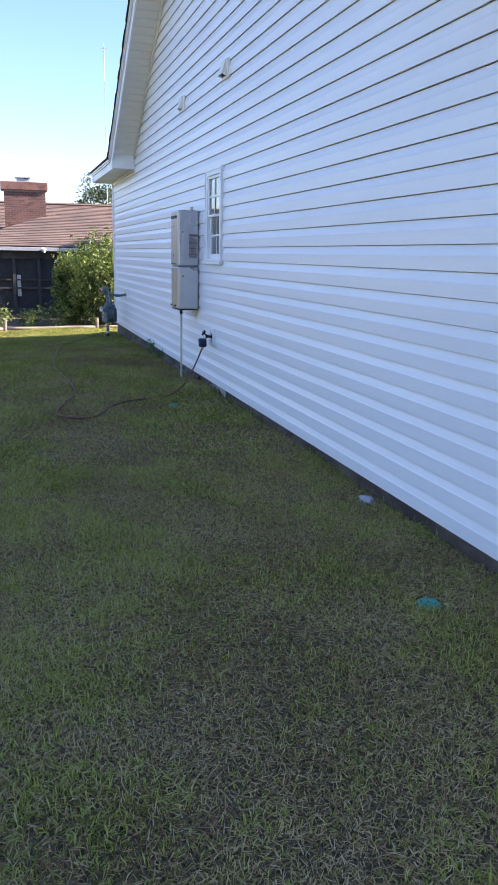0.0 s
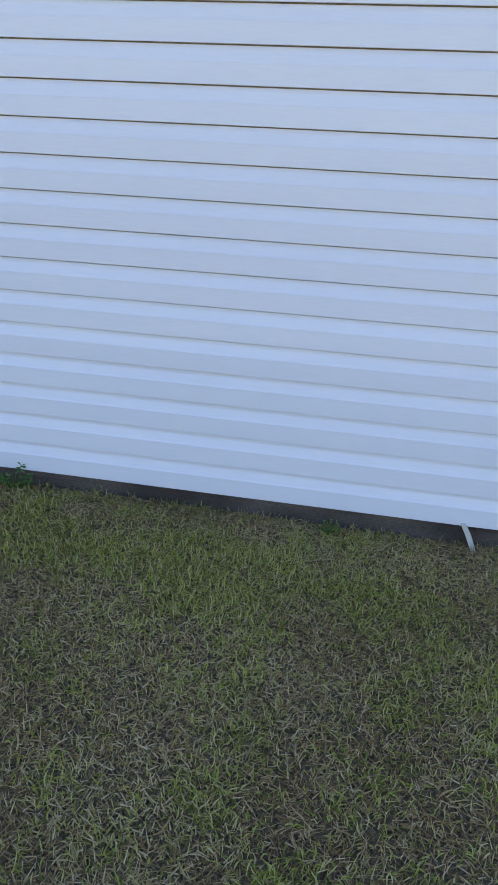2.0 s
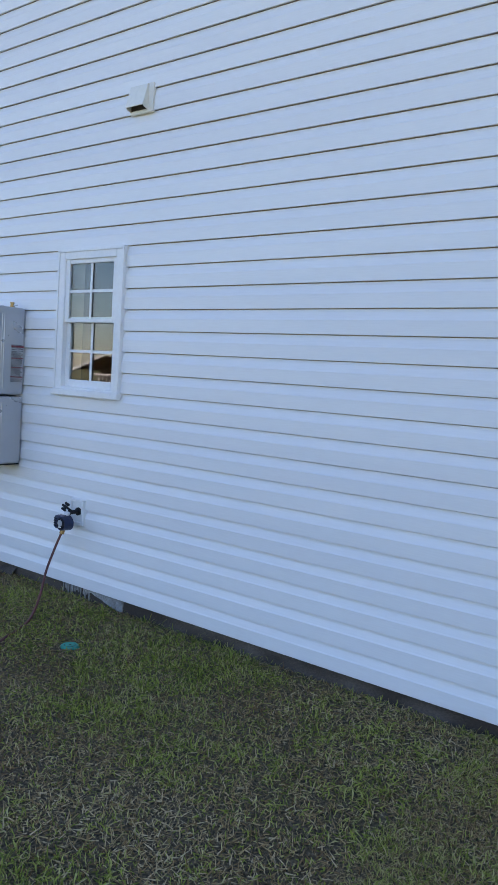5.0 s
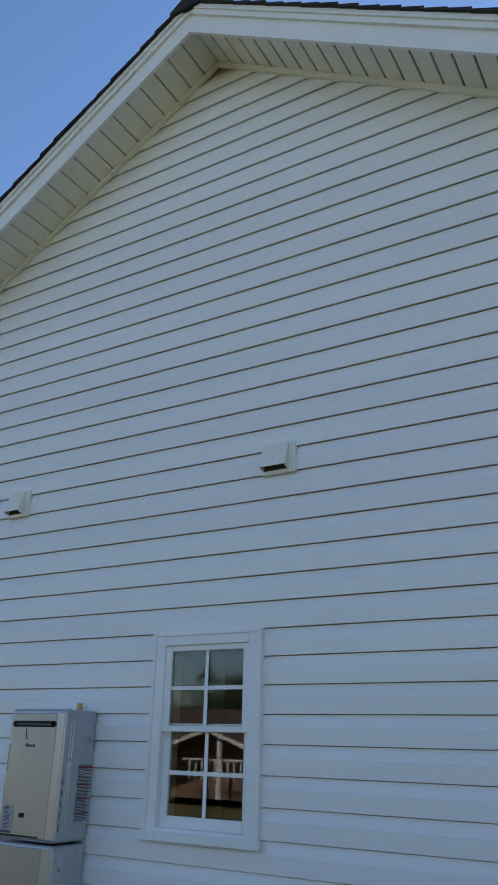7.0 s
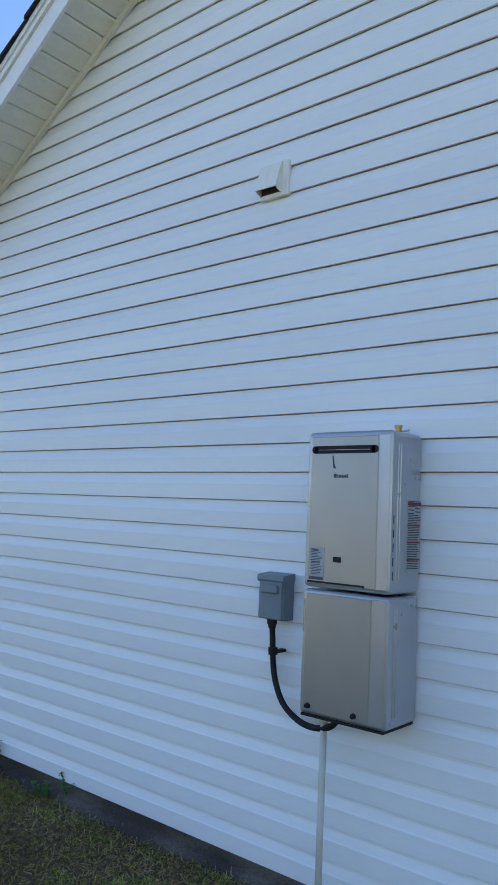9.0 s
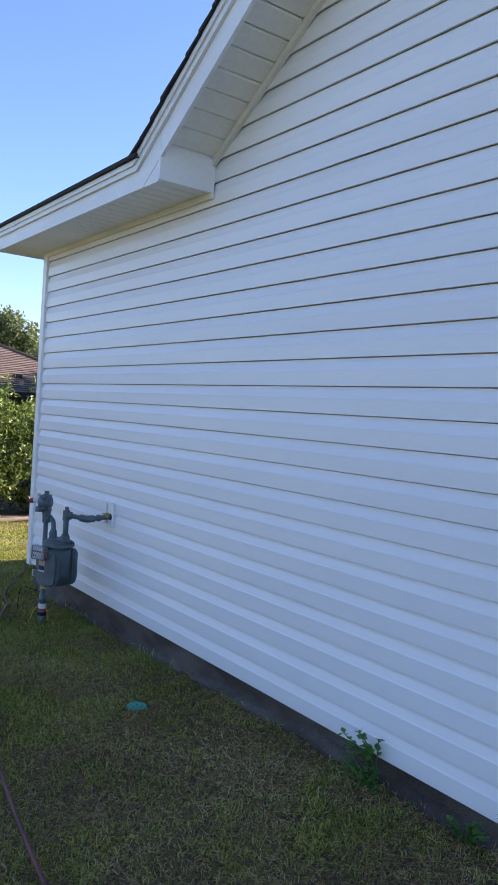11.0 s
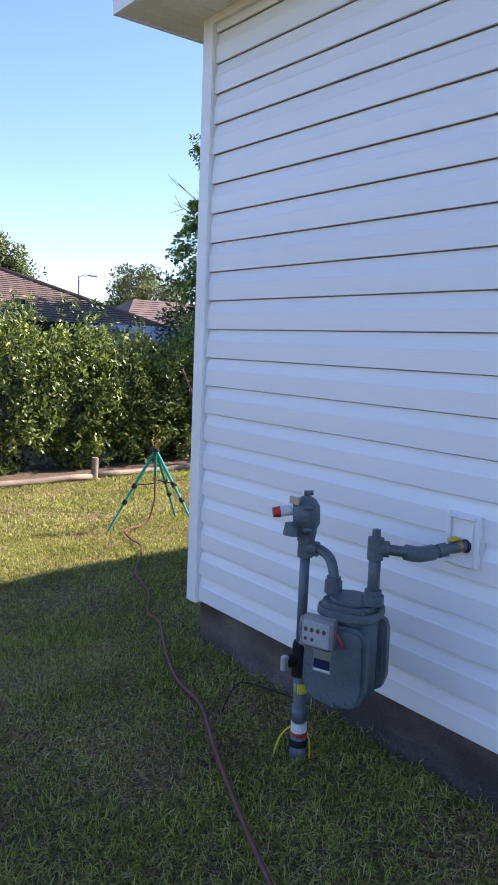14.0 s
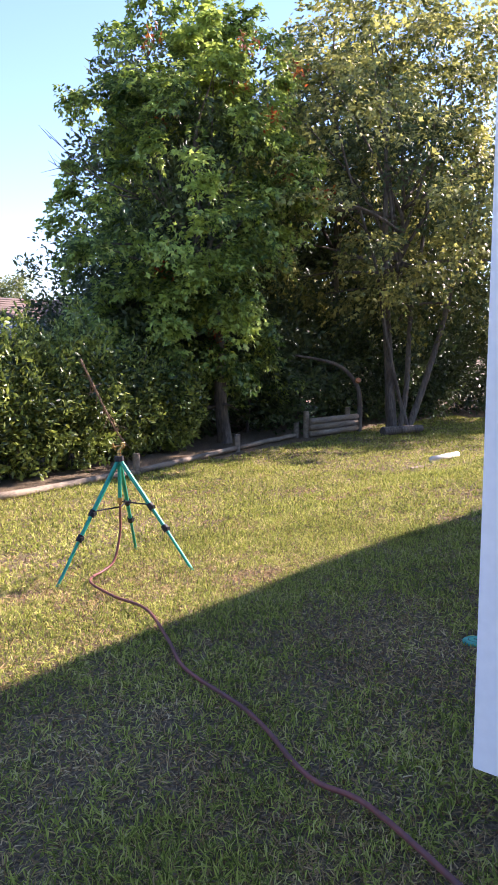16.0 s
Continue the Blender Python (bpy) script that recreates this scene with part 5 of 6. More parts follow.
# hedge of evergreen shrubs behind the fence
for k, (x, y, h, w) in enumerate(((-0.15, 16.6, 1.9, 0.5), (0.6, 15.5, 2.45, 0.9), (1.85, 15.6, 2.3, 1.0), (3.05, 15.8, 2.2, 0.95), (4.15, 15.95, 1.98, 0.9), (5.1, 16.1, 1.95, 0.85), (6.1, 16.4, 1.7, 0.9), (7.1, 16.5, 1.6, 0.85))):
    z = ground_z(x, y)
    t = thing("evergreen_shrub", "dense evergreen shrub with yellow-green shoot tips behind the fence", "shrub", (x, y, z), "hedge shrubs")
    r = random.Random(40 + k)
    for q in range(5):
        bm = B()
        e = Vector((x + r.uniform(-0.6, 0.6) * w, y + r.uniform(-0.5, 0.5), z + h * r.uniform(0.6, 1.0)))
        tube(bm, smooth_path([(x + r.uniform(-0.15, 0.15), y, z - 0.05), (x * 0.5 + e.x * 0.5, y * 0.5 + e.y * 0.5, z + (e.z - z) * 0.45), e], 4), 0.022, 6, 0.006)
        part("stem", bm, BARK, t)
    R = np.random.RandomState(60 + k)
    ns = 700
    a = R.normal(size=(ns, 3))
    a /= np.linalg.norm(a, axis=1)[:, None]
    rad = 0.55 + 0.5 * R.uniform(size=ns)
    c = np.array((x, y, z + h * 0.5)) + a * rad[:, None] * np.array((w * 0.95, 0.75, h * 0.52))
    tall = R.uniform(size=ns) < 0.09
    c[tall, 2] += R.uniform(0.1, 0.5, tall.sum()) * (a[tall, 2] > 0.3)
    c[:, 2] = np.maximum(c[:, 2], z + 0.08)
    m = 17
    st = R.uniform(-1, 1, size=(ns, m, 1))
    up = (a * 0.5 + np.array((0, 0, 0.75)))[:, None] * st * 0.11
    pts = (c[:, None] + up + R.normal(size=(ns, m, 3)) * 0.035).reshape(-1, 3)
    leaf_mesh("foliage", pts, np.repeat(a * 0.4 + np.array((0, 0, 0.35)), m, 0), 0.088, LEAF_HEDGE, t, 80 + k, 0.42)

# dead branch hanging in the hedge
db = thing("dead_branch", "brown dead branch hanging out of the hedge", "branch", (4.9, 15.0, -0.5))
bm = B()
rnd = random.Random(21)
tube(bm, smooth_path([(4.65, 15.3, 1.05), (4.8, 15.15, 0.6), (4.95, 15.05, 0.2), (5.1, 14.95, -0.1)], 5), 0.018, 6, 0.008)
for k in range(36):
    p = Vector((4.7, 15.25, 0.85)).lerp(Vector((5.1, 14.95, -0.1)), rnd.random())
    cyl(bm, p, p + Vector((rnd.uniform(-0.1, 0.16), rnd.uniform(-0.1, 0.1), rnd.uniform(-0.22, 0.04))), 0.006, 0.002, 5)
part("twigs", bm, TWIG, db)

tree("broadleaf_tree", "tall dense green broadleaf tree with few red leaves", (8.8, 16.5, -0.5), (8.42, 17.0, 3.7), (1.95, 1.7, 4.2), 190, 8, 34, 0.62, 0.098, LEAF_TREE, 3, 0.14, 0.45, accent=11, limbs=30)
broad = [o for o in bpy.data.objects if o.name.startswith("broadleaf_tree")][0]
rnd = random.Random(77)
for a, b in (((7.2, 17.0, 3.7), (5.5, 17.0, 4.3)), ((7.2, 17.0, 3.65), (5.45, 17.0, 3.95))):
    a, b = Vector(a), Vector(b)
    bm = tube(B(), smooth_path([a, a.lerp(b, 0.5) + Vector((0, 0.1, -0.08)), b], 5), 0.016, 6, 0.004)
    for k in range(9):
        p = a.lerp(b, rnd.uniform(0.45, 1.0)) + Vector((0, 0, -0.03))
        cyl(bm, p, p + Vector((rnd.uniform(-0.4, -0.1), rnd.uniform(-0.1, 0.1), rnd.uniform(-0.12, 0.22))), 0.006, 0.002, 5)
    part("bare_branch", bm, BARK, broad, "bare twiggy branch", True)
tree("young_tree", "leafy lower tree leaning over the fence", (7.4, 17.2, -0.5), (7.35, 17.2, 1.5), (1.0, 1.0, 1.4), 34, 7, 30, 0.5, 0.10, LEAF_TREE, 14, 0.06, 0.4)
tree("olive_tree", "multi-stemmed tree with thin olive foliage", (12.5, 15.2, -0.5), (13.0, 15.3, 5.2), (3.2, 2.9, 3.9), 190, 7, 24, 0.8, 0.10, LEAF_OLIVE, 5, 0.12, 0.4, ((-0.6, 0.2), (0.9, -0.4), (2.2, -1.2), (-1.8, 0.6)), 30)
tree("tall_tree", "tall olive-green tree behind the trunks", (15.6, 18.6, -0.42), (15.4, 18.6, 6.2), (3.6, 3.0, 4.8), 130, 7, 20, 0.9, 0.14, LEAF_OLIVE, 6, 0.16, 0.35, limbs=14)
tree("side_tree", "broad tree at the end of the lawn", (19.5, 13.0, -0.4), (19.3, 13.2, 4.6), (3.4, 3.0, 3.6), 120, 7, 18, 0.9, 0.14, LEAF_OLIVE, 7, 0.18, 0.35, limbs=12)
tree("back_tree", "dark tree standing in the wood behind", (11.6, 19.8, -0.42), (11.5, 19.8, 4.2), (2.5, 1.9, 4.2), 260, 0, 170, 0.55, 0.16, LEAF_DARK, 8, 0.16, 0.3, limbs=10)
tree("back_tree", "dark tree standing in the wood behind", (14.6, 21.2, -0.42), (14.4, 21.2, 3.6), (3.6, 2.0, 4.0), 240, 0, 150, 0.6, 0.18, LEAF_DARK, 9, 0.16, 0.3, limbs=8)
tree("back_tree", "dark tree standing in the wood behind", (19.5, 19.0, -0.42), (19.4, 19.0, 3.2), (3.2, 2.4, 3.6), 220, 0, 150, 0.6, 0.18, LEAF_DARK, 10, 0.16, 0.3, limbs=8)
bent = thing("bent_branch", "bare bent trunk with a sawn orange cut", "tree trunk", (12.0, 15.7, -0.5))
bm = B()
tube(bm, smooth_path([(12.0, 15.7, -0.6), (12.03, 15.7, 0.1), (11.95, 15.75, 0.5), (11.6, 15.9, 0.85), (11.1, 16.1, 1.0), (10.6, 16.3, 1.08)], 5), 0.06, 8, 0.02)
part("trunk", bm, BARK, bent, smooth=True)
part("sawn_cut", cyl(B(), (11.93, 15.7, 0.55), (11.9, 15.66, 0.58), 0.055), mat("fresh_cut", (0.5, 0.2, 0.08), (0.4, 0.17, 0.08), 0.8), bent, "orange sawn cut")

# thicket that closes the view under the trees; dark leaf colour stands for shade
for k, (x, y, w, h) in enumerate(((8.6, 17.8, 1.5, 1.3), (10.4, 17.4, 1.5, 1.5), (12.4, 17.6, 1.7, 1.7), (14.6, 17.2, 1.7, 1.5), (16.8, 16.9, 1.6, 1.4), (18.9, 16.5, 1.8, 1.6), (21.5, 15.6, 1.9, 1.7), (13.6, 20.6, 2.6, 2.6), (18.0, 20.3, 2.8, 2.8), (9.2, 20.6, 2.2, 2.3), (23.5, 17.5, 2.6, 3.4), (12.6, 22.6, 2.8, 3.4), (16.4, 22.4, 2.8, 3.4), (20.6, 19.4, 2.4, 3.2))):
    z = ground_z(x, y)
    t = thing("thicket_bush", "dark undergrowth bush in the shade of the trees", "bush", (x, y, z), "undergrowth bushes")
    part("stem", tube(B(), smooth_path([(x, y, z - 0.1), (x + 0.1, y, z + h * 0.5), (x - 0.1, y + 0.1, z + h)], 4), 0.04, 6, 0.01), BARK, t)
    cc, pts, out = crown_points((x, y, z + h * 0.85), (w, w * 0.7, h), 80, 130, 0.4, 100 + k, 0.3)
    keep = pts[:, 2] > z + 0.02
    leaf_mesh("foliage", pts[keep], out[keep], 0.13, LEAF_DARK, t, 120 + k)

# low plants under the neighbour's porch
for k, (x, y, s) in enumerate(((-2.2, 15.2, 0.35), (-1.4, 15.6, 0.3), (-0.7, 15.6, 0.45), (-3.1, 15.5, 0.4), (-0.2, 15.9, 0.5), (-4.2, 15.2, 0.4))):
    z = ground_z(x, y)
    t = thing("garden_plant", "low green garden plant behind the fence", "plant", (x, y, z), "garden plants")
    cc, pts, out = crown_points((x, y, z + s * 0.7), (s, s, s * 0.9), 26, 24, 0.12, 160 + k, 0.3)
    keep = pts[:, 2] > z
    leaf_mesh("foliage", pts[keep], out[keep], 0.08, LEAF_HEDGE, t, 170 + k)

# far trees above the roofs
tree("far_tree", "distant rounded tree above the neighbour's roof", (10.2, 41, -0.3), (10.2, 41, 4.2), (1.9, 1.6, 2.0), 190, 0, 80, 0.4, 0.2, LEAF_FAR, 31, 0.15, 0.3, limbs=6)
tree("far_tree", "distant sparse tree between the roofs", (17.9, 40, -0.3), (17.9, 40, 3.5), (2.2, 1.7, 1.75), 170, 0, 70, 0.33, 0.17, LEAF_FAR, 32, 0.15, 0.3, limbs=8)
tree("far_tree", "dark distant tree beside the gable", (4.0, 42, -0.3), (4.0, 42, 3.8), (1.6, 1.5, 2.2), 130, 0, 60, 0.35, 0.16, LEAF_DARK, 33, 0.15, 0.3, limbs=6)

# ---- neighbouring houses ----
def shingle_slope(parent, quad, rows, label="brown asphalt shingle courses"):
    """Courses of overlapping shingle strips on a roof plane: quad is eave start, eave end, top end, top start."""
    e0, e1, t1, t0 = [Vector(q) for q in quad]
    n = (e1 - e0).cross(t0 - e0).normalized()
    if n.z < 0:
        n = -n
    vs, fs = [], []
    for k in range(rows):
        a, b = k / rows, min(1, (k + 1.15) / rows)
        p = [e0.lerp(t0, a) + n * 0.03, e1.lerp(t1, a) + n * 0.03, e1.lerp(t1, b) + n * 0.008, e0.lerp(t0, b) + n * 0.008]
        m = max(1, int((p[1] - p[0]).length / 1.0))
        for i in range(m):
            f0, f1 = i / m, (i + 1) / m
            c = len(vs)
            vs += [p[0].lerp(p[1], f0)[:], p[0].lerp(p[1], f1)[:], p[3].lerp(p[2], f1)[:], p[3].lerp(p[2], f0)[:], (p[0].lerp(p[1], f0) - n * 0.022)[:], (p[0].lerp(p[1], f1) - n * 0.022)[:]]
            fs += [(c, c + 1, c + 2, c + 3), (c, c + 4, c + 5, c + 1)]
    raw("shingle_cover", vs, fs, SHINGLE, parent, label, "stuff")


nb = thing("neighbour_house", "single-storey brick house with brown hipped shingle roof", "house", (0, 25, -0.45))
ZV, ZR = 1.86, 3.46
part("wall", box(box(B(), (-9, 23.4, -0.6), (8.5, 23.6, ZV - 0.02)), (8.3, 23.6, -0.6), (8.5, 31, ZV - 0.02)), WALLFAR, nb)
bm = B()
v = [bm.verts.new(p) for p in ((-12, 23, ZV), (8.8, 23, ZV), (8.8, 31, ZV), (-12, 31, ZV), (5.3, 27, ZR), (-12, 27, ZR), (-12, 27, ZV))]
for f in ((0, 1, 4, 5), (1, 2, 4), (2, 3, 5, 4), (3, 2, 1, 0)):
    bm.faces.new([v[i] for i in f])
roof_n = part("roof", bm, SHINGLE, nb, "brown shingle hipped roof")
shingle_slope(nb, ((-12, 22.95, ZV), (8.85, 22.95, ZV), (5.3, 27, ZR), (-12, 27, ZR)), 26)
part("eave_board", box(B(), (-12, 22.98, ZV - 0.16), (6.55, 23.0, ZV - 0.005)), DARKWOOD, nb)
part("eave_board", box(B(), (6.55, 22.98, ZV - 0.1), (8.8, 23.0, ZV - 0.005)), TRIM, nb, "white painted eave board")
for k in range(5):
    part("siding_board", box(B(), (6.55, 23.28 + 0.004 * (k % 2), ZV - 0.2 - 0.13 * k), (8.52, 23.36, ZV - 0.075 - 0.13 * k)), TRIM, nb, "white lapped siding")
part("hip_cap", tube(B(), [(8.8, 23, ZV + 0.05), (5.3, 27, ZR + 0.05), (-12, 27, ZR + 0.05)], 0.06, 6), SHINGLE, nb)
part("roof_vent", box(B(), (5.2, 24.0, 2.25), (5.4, 24.2, 2.42), 0.02, 1), BLACK, nb, "small dark roof vent")
porch = thing("screened_porch", "dark screened porch with hipped brown shingle roof", "porch", (-0.15, 20, -0.45))
PZ, PT = 1.72, 2.78
bm = B()
v = [bm.verts.new(p) for p in ((-3.5, 19.4, PZ), (3.2, 19.4, PZ), (3.2, 23.2, PZ), (-3.5, 23.2, PZ), (-0.6, 22.4, PT), (0.35, 22.4, PT), (0.35, 23.6, PT), (-0.6, 23.6, PT))]
for f in ((0, 1, 5, 4), (1, 2, 6, 5), (3, 0, 4, 7), (4, 5, 6, 7), (3, 2, 1, 0)):
    bm.faces.new([v[i] for i in f])
part("roof", bm, SHINGLE, porch)
shingle_slope(porch, ((-3.55, 19.35, PZ), (3.25, 19.35, PZ), (0.35, 22.4, PT), (-0.6, 22.4, PT)), 18)
part("gutter", box(B(), (-3.5, 19.3, PZ - 0.14), (3.2, 19.38, PZ - 0.02), 0.01, 1), GREYMETAL, porch, "pale metal gutter")
part("beam", box(B(), (-3.4, 19.6, PZ - 0.4), (3.1, 19.75, PZ - 0.03)), DARKWOOD, porch)
for k in range(9):
    x = -3.35 + k * 0.8
    part("post", box(B(), (x, 19.62, -0.6), (x + 0.1, 19.72, PZ - 0.4)), DARKWOOD, porch)
for z in (0.35, 0.62):
    part("rail", box(B(), (-3.4, 19.64, z), (3.1, 19.7, z + 0.05)), DARKWOOD, porch)
part("screen", box(B(), (-3.4, 19.74, -0.5), (3.1, 19.76, PZ - 0.4)), SCREEN, porch, "dark insect screen")
part("deck", box(B(), (-3.4, 19.6, -0.6), (3.1, 23.3, -0.3)), DARKWOOD, porch)
part("door_panel", box(B(), (-1.62, 19.7, 0.1), (-1.5, 19.73, 0.8)), GREYMETAL, porch, "pale narrow door panel")
part("corner_light", cyl(B(), (-0.8, 19.25, PZ - 0.08), (-0.7, 19.2, PZ - 0.12), 0.06, 0.08), LABEL, porch, "white floodlight")
chim = thing("chimney", "red brick chimney with metal cap on the neighbour's roof", "chimney", (-1.15, 23.5, 1.8))
CX0, CX1, CY0, CY1, CZ0, CZ1 = -1.88, -0.42, 23.1, 23.9, 1.8, 4.02
part("mortar_core", box(B(), (CX0 + 0.012, CY0 + 0.012, CZ0), (CX1 - 0.012, CY1, CZ1 - 0.01)), MORTAR, chim)
part("cap_slab", box(B(), (CX0 - 0.1, CY0 - 0.1, CZ1 - 0.28), (CX1 + 0.1, CY1 + 0.1, CZ1 - 0.0), 0.01, 1), BRICK, chim, "corbelled brick cap")
part("flue", box(B(), (-1.4, 23.3, CZ1), (-0.95, 23.7, CZ1 + 0.14)), GREYMETAL, chim)
part("rain_cap", box(B(), (-1.45, 23.25, CZ1 + 0.16), (-0.9, 23.75, CZ1 + 0.19)), GREYMETAL, chim, "flat metal rain cap")

h2 = thing("far_house", "distant brick house with brown hipped roof and white gable rakes", "house", (15, 32, -0.4))
part("wall", box(B(), (12.6, 31, -0.5), (21, 36, 1.75)), WALLFAR, h2)
bm = B()
v = [bm.verts.new(p) for p in ((11.4, 30.4, 1.7), (21.5, 30.4, 1.7), (21.5, 36.4, 1.7), (11.4, 36.4, 1.7), (13.6, 33.4, 3.2), (19.4, 33.4, 3.2))]
for f in ((0, 1, 5, 4), (1, 2, 5), (2, 3, 4, 5), (3, 0, 4), (3, 2, 1, 0)):
    bm.faces.new([v[i] for i in f])
part("roof", bm, SHINGLE, h2)
shingle_slope(h2, ((11.4, 30.35, 1.7), (21.5, 30.35, 1.7), (19.4, 33.4, 3.2), (13.6, 33.4, 3.2)), 16)
part("gable_wall", prism(B(), [(14.5, -0.5), (14.5, 1.6), (16.6, 2.93), (18.7, 1.6), (18.7, -0.5)], 1, 29.9, 31.2), WALLFAR, h2)
part("gable_roof", prism(B(), [(14.15, 1.55), (14.15, 1.62), (16.6, 3.17), (19.05, 1.62), (19.05, 1.55), (16.6, 3.06)], 1, 29.5, 32.6), SHINGLE, h2)
part("rake_board", prism(B(), [(14.1, 1.38), (14.1, 1.6), (16.6, 3.15), (19.1, 1.6), (19.1, 1.38), (16.6, 2.93)], 1, 29.4, 29.49), TRIM, h2, "white rake board")
sh = thing("shed", "small pale grey corrugated shed behind the hedge", "shed", (8.0, 21.6, -0.45))
part("wall", box(B(), (7.1, 21.2, -0.5), (8.7, 22.2, 1.4)), GREYBOX, sh)
part("roof", prism(B(), [(21.0, 1.42), (22.35, 1.82), (22.35, 1.86), (21.0, 1.46)], 0, 7.0, 8.85), GREYMETAL, sh)
for k in range(15):
    part("corrugation", tube(B(), [(7.06 + k * 0.122, 21.0, 1.465), (7.06 + k * 0.122, 22.35, 1.865)], 0.02, 6), GREYMETAL, sh)
lp = thing("street_lamp", "slender grey street lamp far behind the roofs", "street lamp", (14.2, 40, -0.3))
part("pole", cyl(B(), (14.2, 40, -0.4), (14.2, 40, 4.5), 0.06, 0.05, 8), GREYMETAL, lp)
part("arm", tube(B(), [(14.2, 40, 4.45), (14.5, 40, 4.6), (14.9, 40, 4.6)], 0.035, 6), GREYMETAL, lp)
part("head", box(B(), (14.75, 39.9, 4.54), (15.15, 40.1, 4.64), 0.03, 1), GREYMETAL, lp)
an = thing("antenna_mast", "thin metal antenna mast behind the neighbour's roof", "antenna", (2.75, 30, -0.4))
part("mast", cyl(B(), (2.75, 30, -0.4), (2.75, 30, 10.6), 0.02, 0.016, 6), GREYMETAL, an)
part("crossbar", box(B(), (2.62, 29.98, 10.35), (2.88, 30.02, 10.38)), GREYMETAL, an)

# opposite side of the garden, seen in the window's glass
for k, (x, y, h) in enumerate(((-43, -4, 5.0), (-45, 4, 5.6), (-43, 11, 4.6), (-46, 17, 6.2), (-43, 23, 5.0), (-46, 29, 5.9), (-43, 35, 4.8), (-46, 42, 6.0))):
    tree("garden_tree", "green tree across the garden", (x, y, 0), (x, y, h * 0.62), (3.6, 3.6, h * 0.5), 120, 0, 70, 0.7, 0.34, LEAF_DARK, 200 + k, 0.2, 0.3, limbs=5)
oh = thing("opposite_house", "low brick house with white gable rakes and porch railing", "house", (-29, 0, 0))
part("wall", box(B(), (-34, 13.8, -0.2), (-26, 30, 2.2)), WALLFAR, oh)
part("roof", prism(B(), [(-34.6, 2.1), (-30, 3.5), (-25.4, 2.1)], 1, 13.4, 30.5), SHINGLE, oh)
for yc in (16.2, 21.7, 27.2):
    part("gable_roof", prism(B(), [(yc - 2.7, 1.52), (yc - 2.7, 1.62), (yc, 2.55), (yc + 2.7, 1.62), (yc + 2.7, 1.52), (yc, 2.43)], 0, -27, -24), SHINGLE, oh)
    part("rake_board", prism(B(), [(yc - 2.7, 1.45), (yc - 2.7, 1.6), (yc, 2.52), (yc + 2.7, 1.6), (yc + 2.7, 1.45), (yc, 2.37)], 0, -24, -23.93), TRIM, oh, "white rake board")
    for y in (yc - 2.4, yc - 0.6):
        part("porch_post", box(B(), (-24.3, y, -0.1), (-24.14, y + 0.16, 1.55 + 0.3 * (2.7 - abs(y - yc)))), TRIM, oh, "white porch post")
    part("railing", box(B(), (-24.26, yc - 2.6, 1.3), (-24.18, yc + 1.2, 1.37)), TRIM, oh, "white porch railing")
    for k in range(12):
        part("baluster", box(B(), (-24.25, yc - 2.45 + k * 0.3, 0.6), (-24.2, yc - 2.39 + k * 0.3, 1.3)), TRIM, oh)

# ---- grass ----
def field(x, y, size, seed):
    """Smooth random patches about `size` across, 0 to 1."""
    g = np.random.RandomState(seed).uniform(size=(64, 64))
    u, v = x / size, y / size
    i, j = np.floor(u).astype(int), np.floor(v).astype(int)
    fu, fv = u - i, v - j
    fu, fv = fu * fu * (3 - 2 * fu), fv * fv * (3 - 2 * fv)
    a, b = g[i % 64, j % 64], g[(i + 1) % 64, j % 64]
    c, d = g[i % 64, (j + 1) % 64], g[(i + 1) % 64, (j + 1) % 64]
    return (a * (1 - fu) + b * fu) * (1 - fv) + (c * (1 - fu) + d * fu) * fv


def turf_share(x, y):
    """How green the lawn is: 0 for dead thatch, 1 for full turf; lusher at the back, worn beside the rear corner."""
    g = 0.36 * field(x, y, 0.5, 1) + 0.34 * field(x, y, 0.17, 2) + 0.30 * field(x, y, 0.06, 3)
    g += np.interp(y, (4, 8, 10), (-0.045, 0.0, 0.15)) - 0.16 * np.exp(-((x - 1.5) ** 2 + (y - 8.5) ** 2) / 0.6)
    return np.clip((g - 0.33) / 0.34, 0, 1)


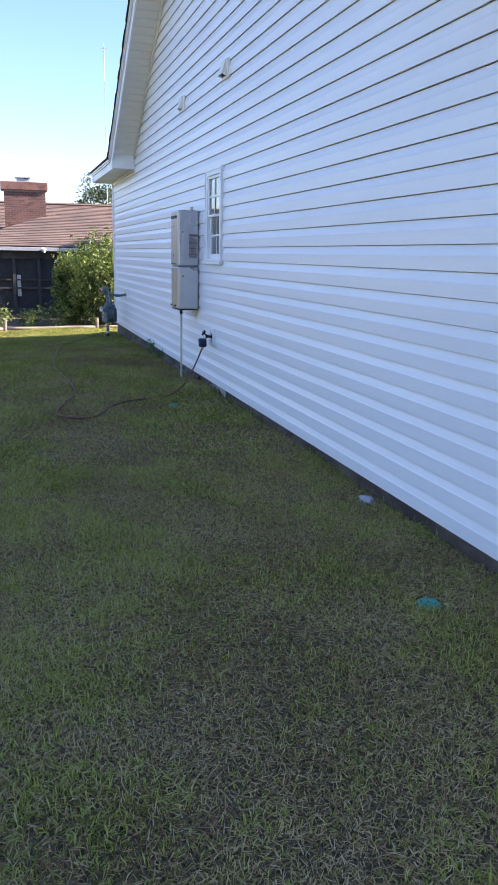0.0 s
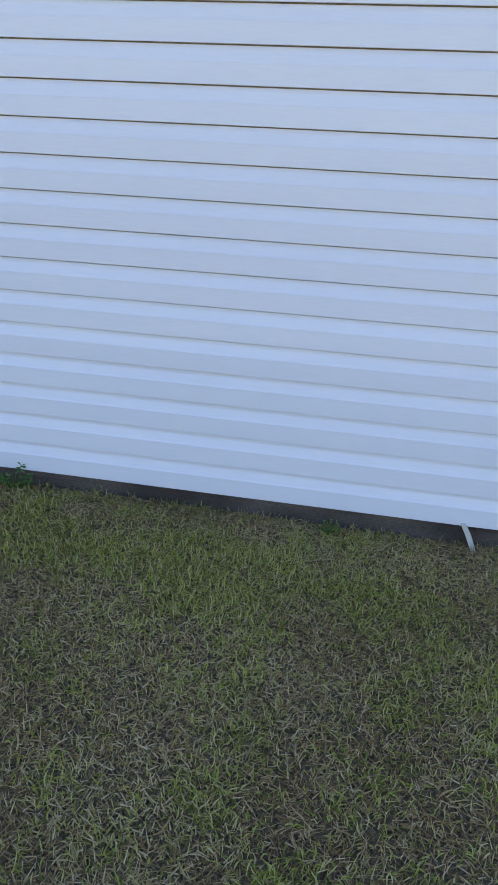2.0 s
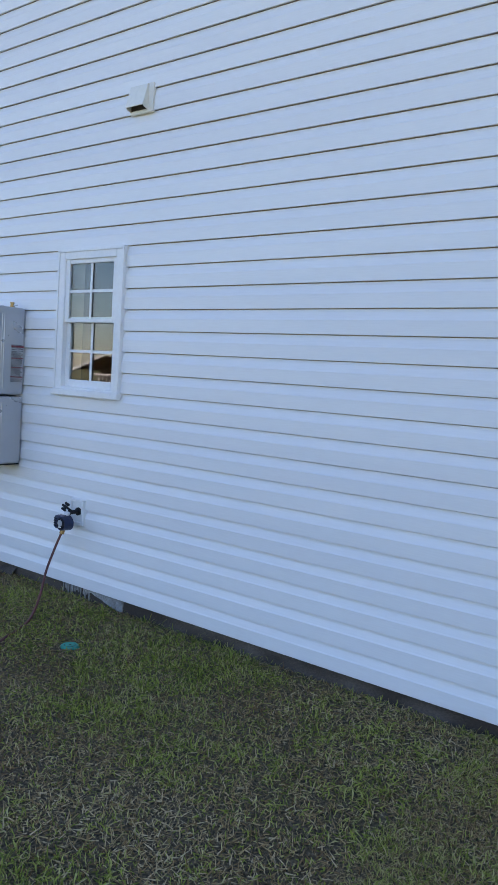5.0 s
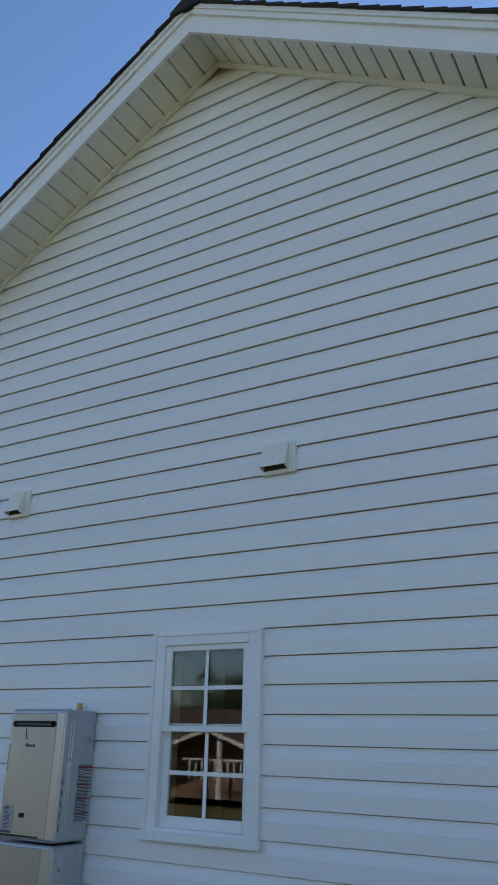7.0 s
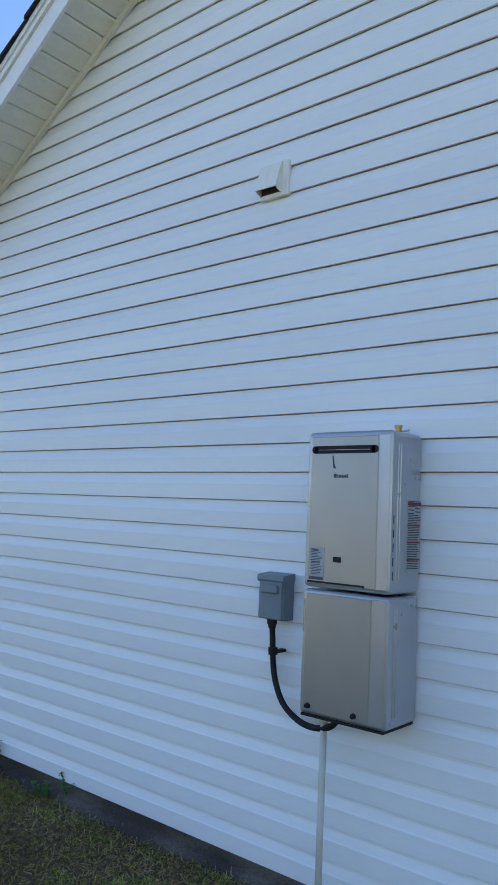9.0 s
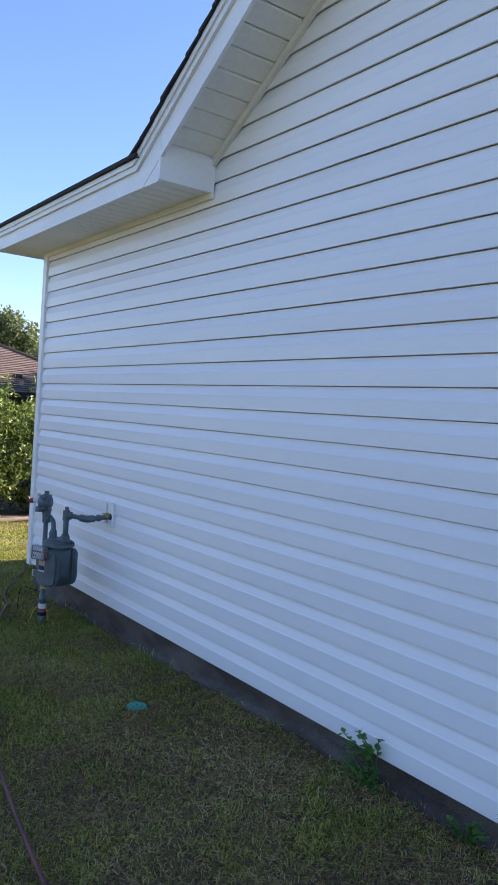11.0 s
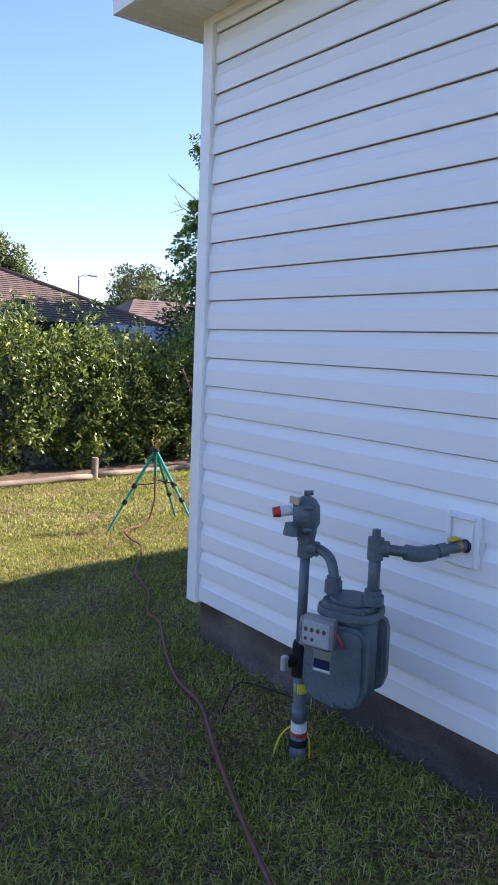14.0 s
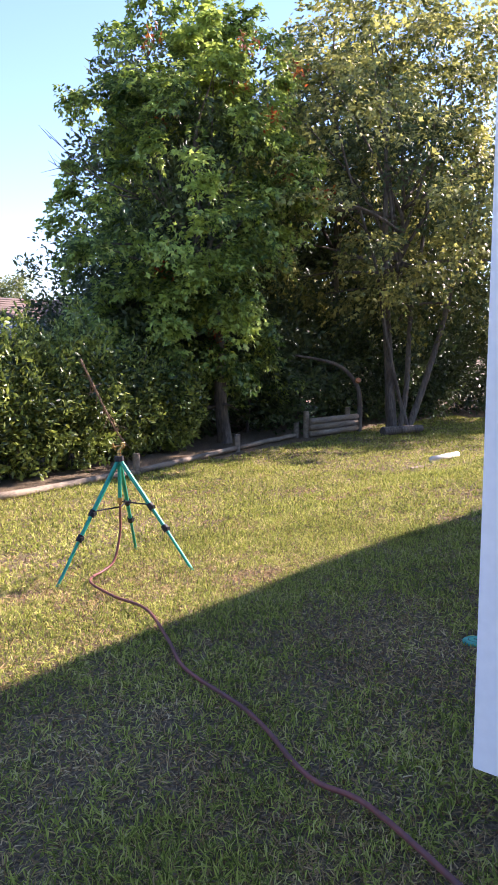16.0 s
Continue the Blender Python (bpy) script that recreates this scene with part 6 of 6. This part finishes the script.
def grass(name, label, x0, x1, y0, y1, density, length, width, seed, dead=False, keep=None):
    r = np.random.RandomState(seed)
    n = int((x1 - x0) * (y1 - y0) * density)
    x, y = r.uniform(x0, x1, n), r.uniform(y0, y1, n)
    turf = turf_share(x, y)
    ok = r.uniform(size=n) < (1.0 - 0.62 * turf if dead else 0.22 + 0.78 * turf)
    for bx, by in BAITS:
        ok &= np.hypot(x - bx, y - by) > 0.062
    if keep is not None:
        ok &= keep(x, y)
    x, y, turf = x[ok], y[ok], turf[ok]
    n = len(x)
    z = lawn_height(x, y)
    a = r.uniform(0, 2 * np.pi, n)
    low = r.uniform(size=n) < (0.85 if dead else 0.4)
    rise = np.where(low, r.uniform(0.0, 0.45, n), r.uniform(0.45, 1.3, n))
    l = length * r.uniform(0.45, 1.4, n) * (0.85 if dead else 0.72 + 0.45 * turf)
    w = (width * r.uniform(0.55, 1.4, n))[:, None] * 0.5
    up = np.array([[0, 0, 1.0]])
    h = np.stack([np.cos(a), np.sin(a), np.zeros(n)], 1)
    twist = r.uniform(-0.9, 0.9, n)[:, None]
    s = np.stack([-np.sin(a), np.cos(a), np.zeros(n)], 1) * np.cos(twist) + up * np.sin(twist)
    d = h * np.cos(rise)[:, None] + up * np.sin(rise)[:, None]
    p0 = np.stack([x, y, z + r.uniform(0.0, 0.012 if dead else 0.006, n)], 1)
    if dead:
        v = np.stack([p0 - s * w, p0 + s * w, p0 + d * l[:, None]], 1).reshape(-1, 3)
        corners = [[0, 1, 2]]
    else:
        bend = s * (l * r.uniform(-0.16, 0.16, n))[:, None]
        p1 = p0 + d * (l * 0.5)[:, None] + up * (l * 0.07)[:, None] + bend
        p2 = p0 + d * l[:, None] - up * (l * 0.10)[:, None]
        v = np.stack([p0, p1 - s * w, p2, p1 + s * w], 1).reshape(-1, 3)
        corners = [[0, 1, 3, 1, 2, 3]]
    k, t = (3, 1) if dead else (4, 2)
    f = (np.arange(n)[:, None] * k + np.array(corners)).reshape(-1)
    me = bpy.data.meshes.new(name)
    me.vertices.add(n * k)
    me.vertices.foreach_set("co", v.ravel())
    me.loops.add(n * 3 * t)
    me.loops.foreach_set("vertex_index", f.astype(np.int32))
    me.polygons.add(n * t)
    me.polygons.foreach_set("loop_start", np.arange(0, n * 3 * t, 3, dtype=np.int32))
    me.update(calc_edges=True)
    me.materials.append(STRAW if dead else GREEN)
    return tagged(new(name, me), label, "grass", kind="stuff")


def clear_of_house(x, y):
    return (x < 0.02) | (y > Y1 + 0.05)


TURF, THATCH = "short green lawn grass growing in uneven tufts", "dead straw-coloured thatch lying in the lawn"
for k, (x0, x1, y0, y1, dg, dd, lg, wd, keep) in enumerate((
        (-2.9, 0.02, -7.6, -2.4, 19000, 16000, 0.040, 0.0035, None),
        (-2.6, 0.02, -2.4, 3.0, 9000, 7000, 0.042, 0.0048, None),
        (-2.6, 0.02, 3.0, 8.6, 17000, 14500, 0.040, 0.0036, clear_of_house),
        (-4.2, -2.6, -8.2, 12.0, 1800, 1100, 0.05, 0.009, lambda x, y: (x < -2.9) | (y > -2.4)),
        (-2.6, 3.4, 7.8, 11.4, 9500, 6000, 0.038, 0.0048, lambda x, y: clear_of_house(x, y) & ((x > 0.02) | (y > 8.6))),
        (3.4, 7.0, 8.2, 11.4, 3800, 1800, 0.046, 0.008, None),
        (-4.2, 7.0, 11.4, 15.2, 2700, 1200, 0.048, 0.009, lambda x, y: y < 14.15 + 0.15 * x),
        (7.0, 17.0, 8.5, 16.0, 1150, 450, 0.05, 0.012, lambda x, y: y < 14.0 + 0.15 * x))):
    grass("grass", TURF, x0, x1, y0, y1, dg, lg, wd, 10 + k, False, keep)
    grass("thatch", THATCH, x0, x1, y0, y1, dd, lg, wd, 30 + k, True, keep)
grass("grass", "longer grass left standing along the foundation", -0.06, 0.03, -8, 7.75, 2600, 0.065, 0.004, 6)

# ---- siding courses ----
for k in range(int((ZA - ZS) / H)):
    z = ZS + k * H
    a, b = reach(z + 0.001)
    a2, b2 = reach(min(z + H, ZA - 0.01)) if z > ZE - 0.02 else (a, b)
    cuts = [(a, b, a2, b2)]
    if 10 <= k <= 16:
        cuts = [(a, 0.003, a2, 0.003), (0.617, b, 0.617, b2)]
    for lo, hi, lo2, hi2 in cuts:
        vs, fs = plank(lo, hi, lo2, hi2, z)
        raw("siding_plank", vs, fs, VINYL, house)

# ---- chimney bricks ----
def brick_mesh(l, w, h):
    bm = box(B(), (0, 0, 0), (l, w, h))
    me = bpy.data.meshes.new("brick")
    bm.to_mesh(me)
    bm.free()
    me.materials.append(BRICK)
    return me


BL, BH = 0.2, 0.072
bk = brick_mesh(BL, 0.03, BH - 0.012)
bh = brick_mesh(BL * 0.48, 0.03, BH - 0.012)
rows_n = int((CZ1 - 0.28 - 2.25) / BH)
for j in range(rows_n):
    x = CX0
    first = j % 2
    while x < CX1 - 0.05:
        half = first or CX1 - x < BL
        ob = new("brick", bh if half else bk)
        ob.parent = chim
        ob.location = Vector((x, CY0, 2.25 + j * BH)) - chim.location
        x += (BL * 0.48 if half else BL) + 0.012
        first = 0
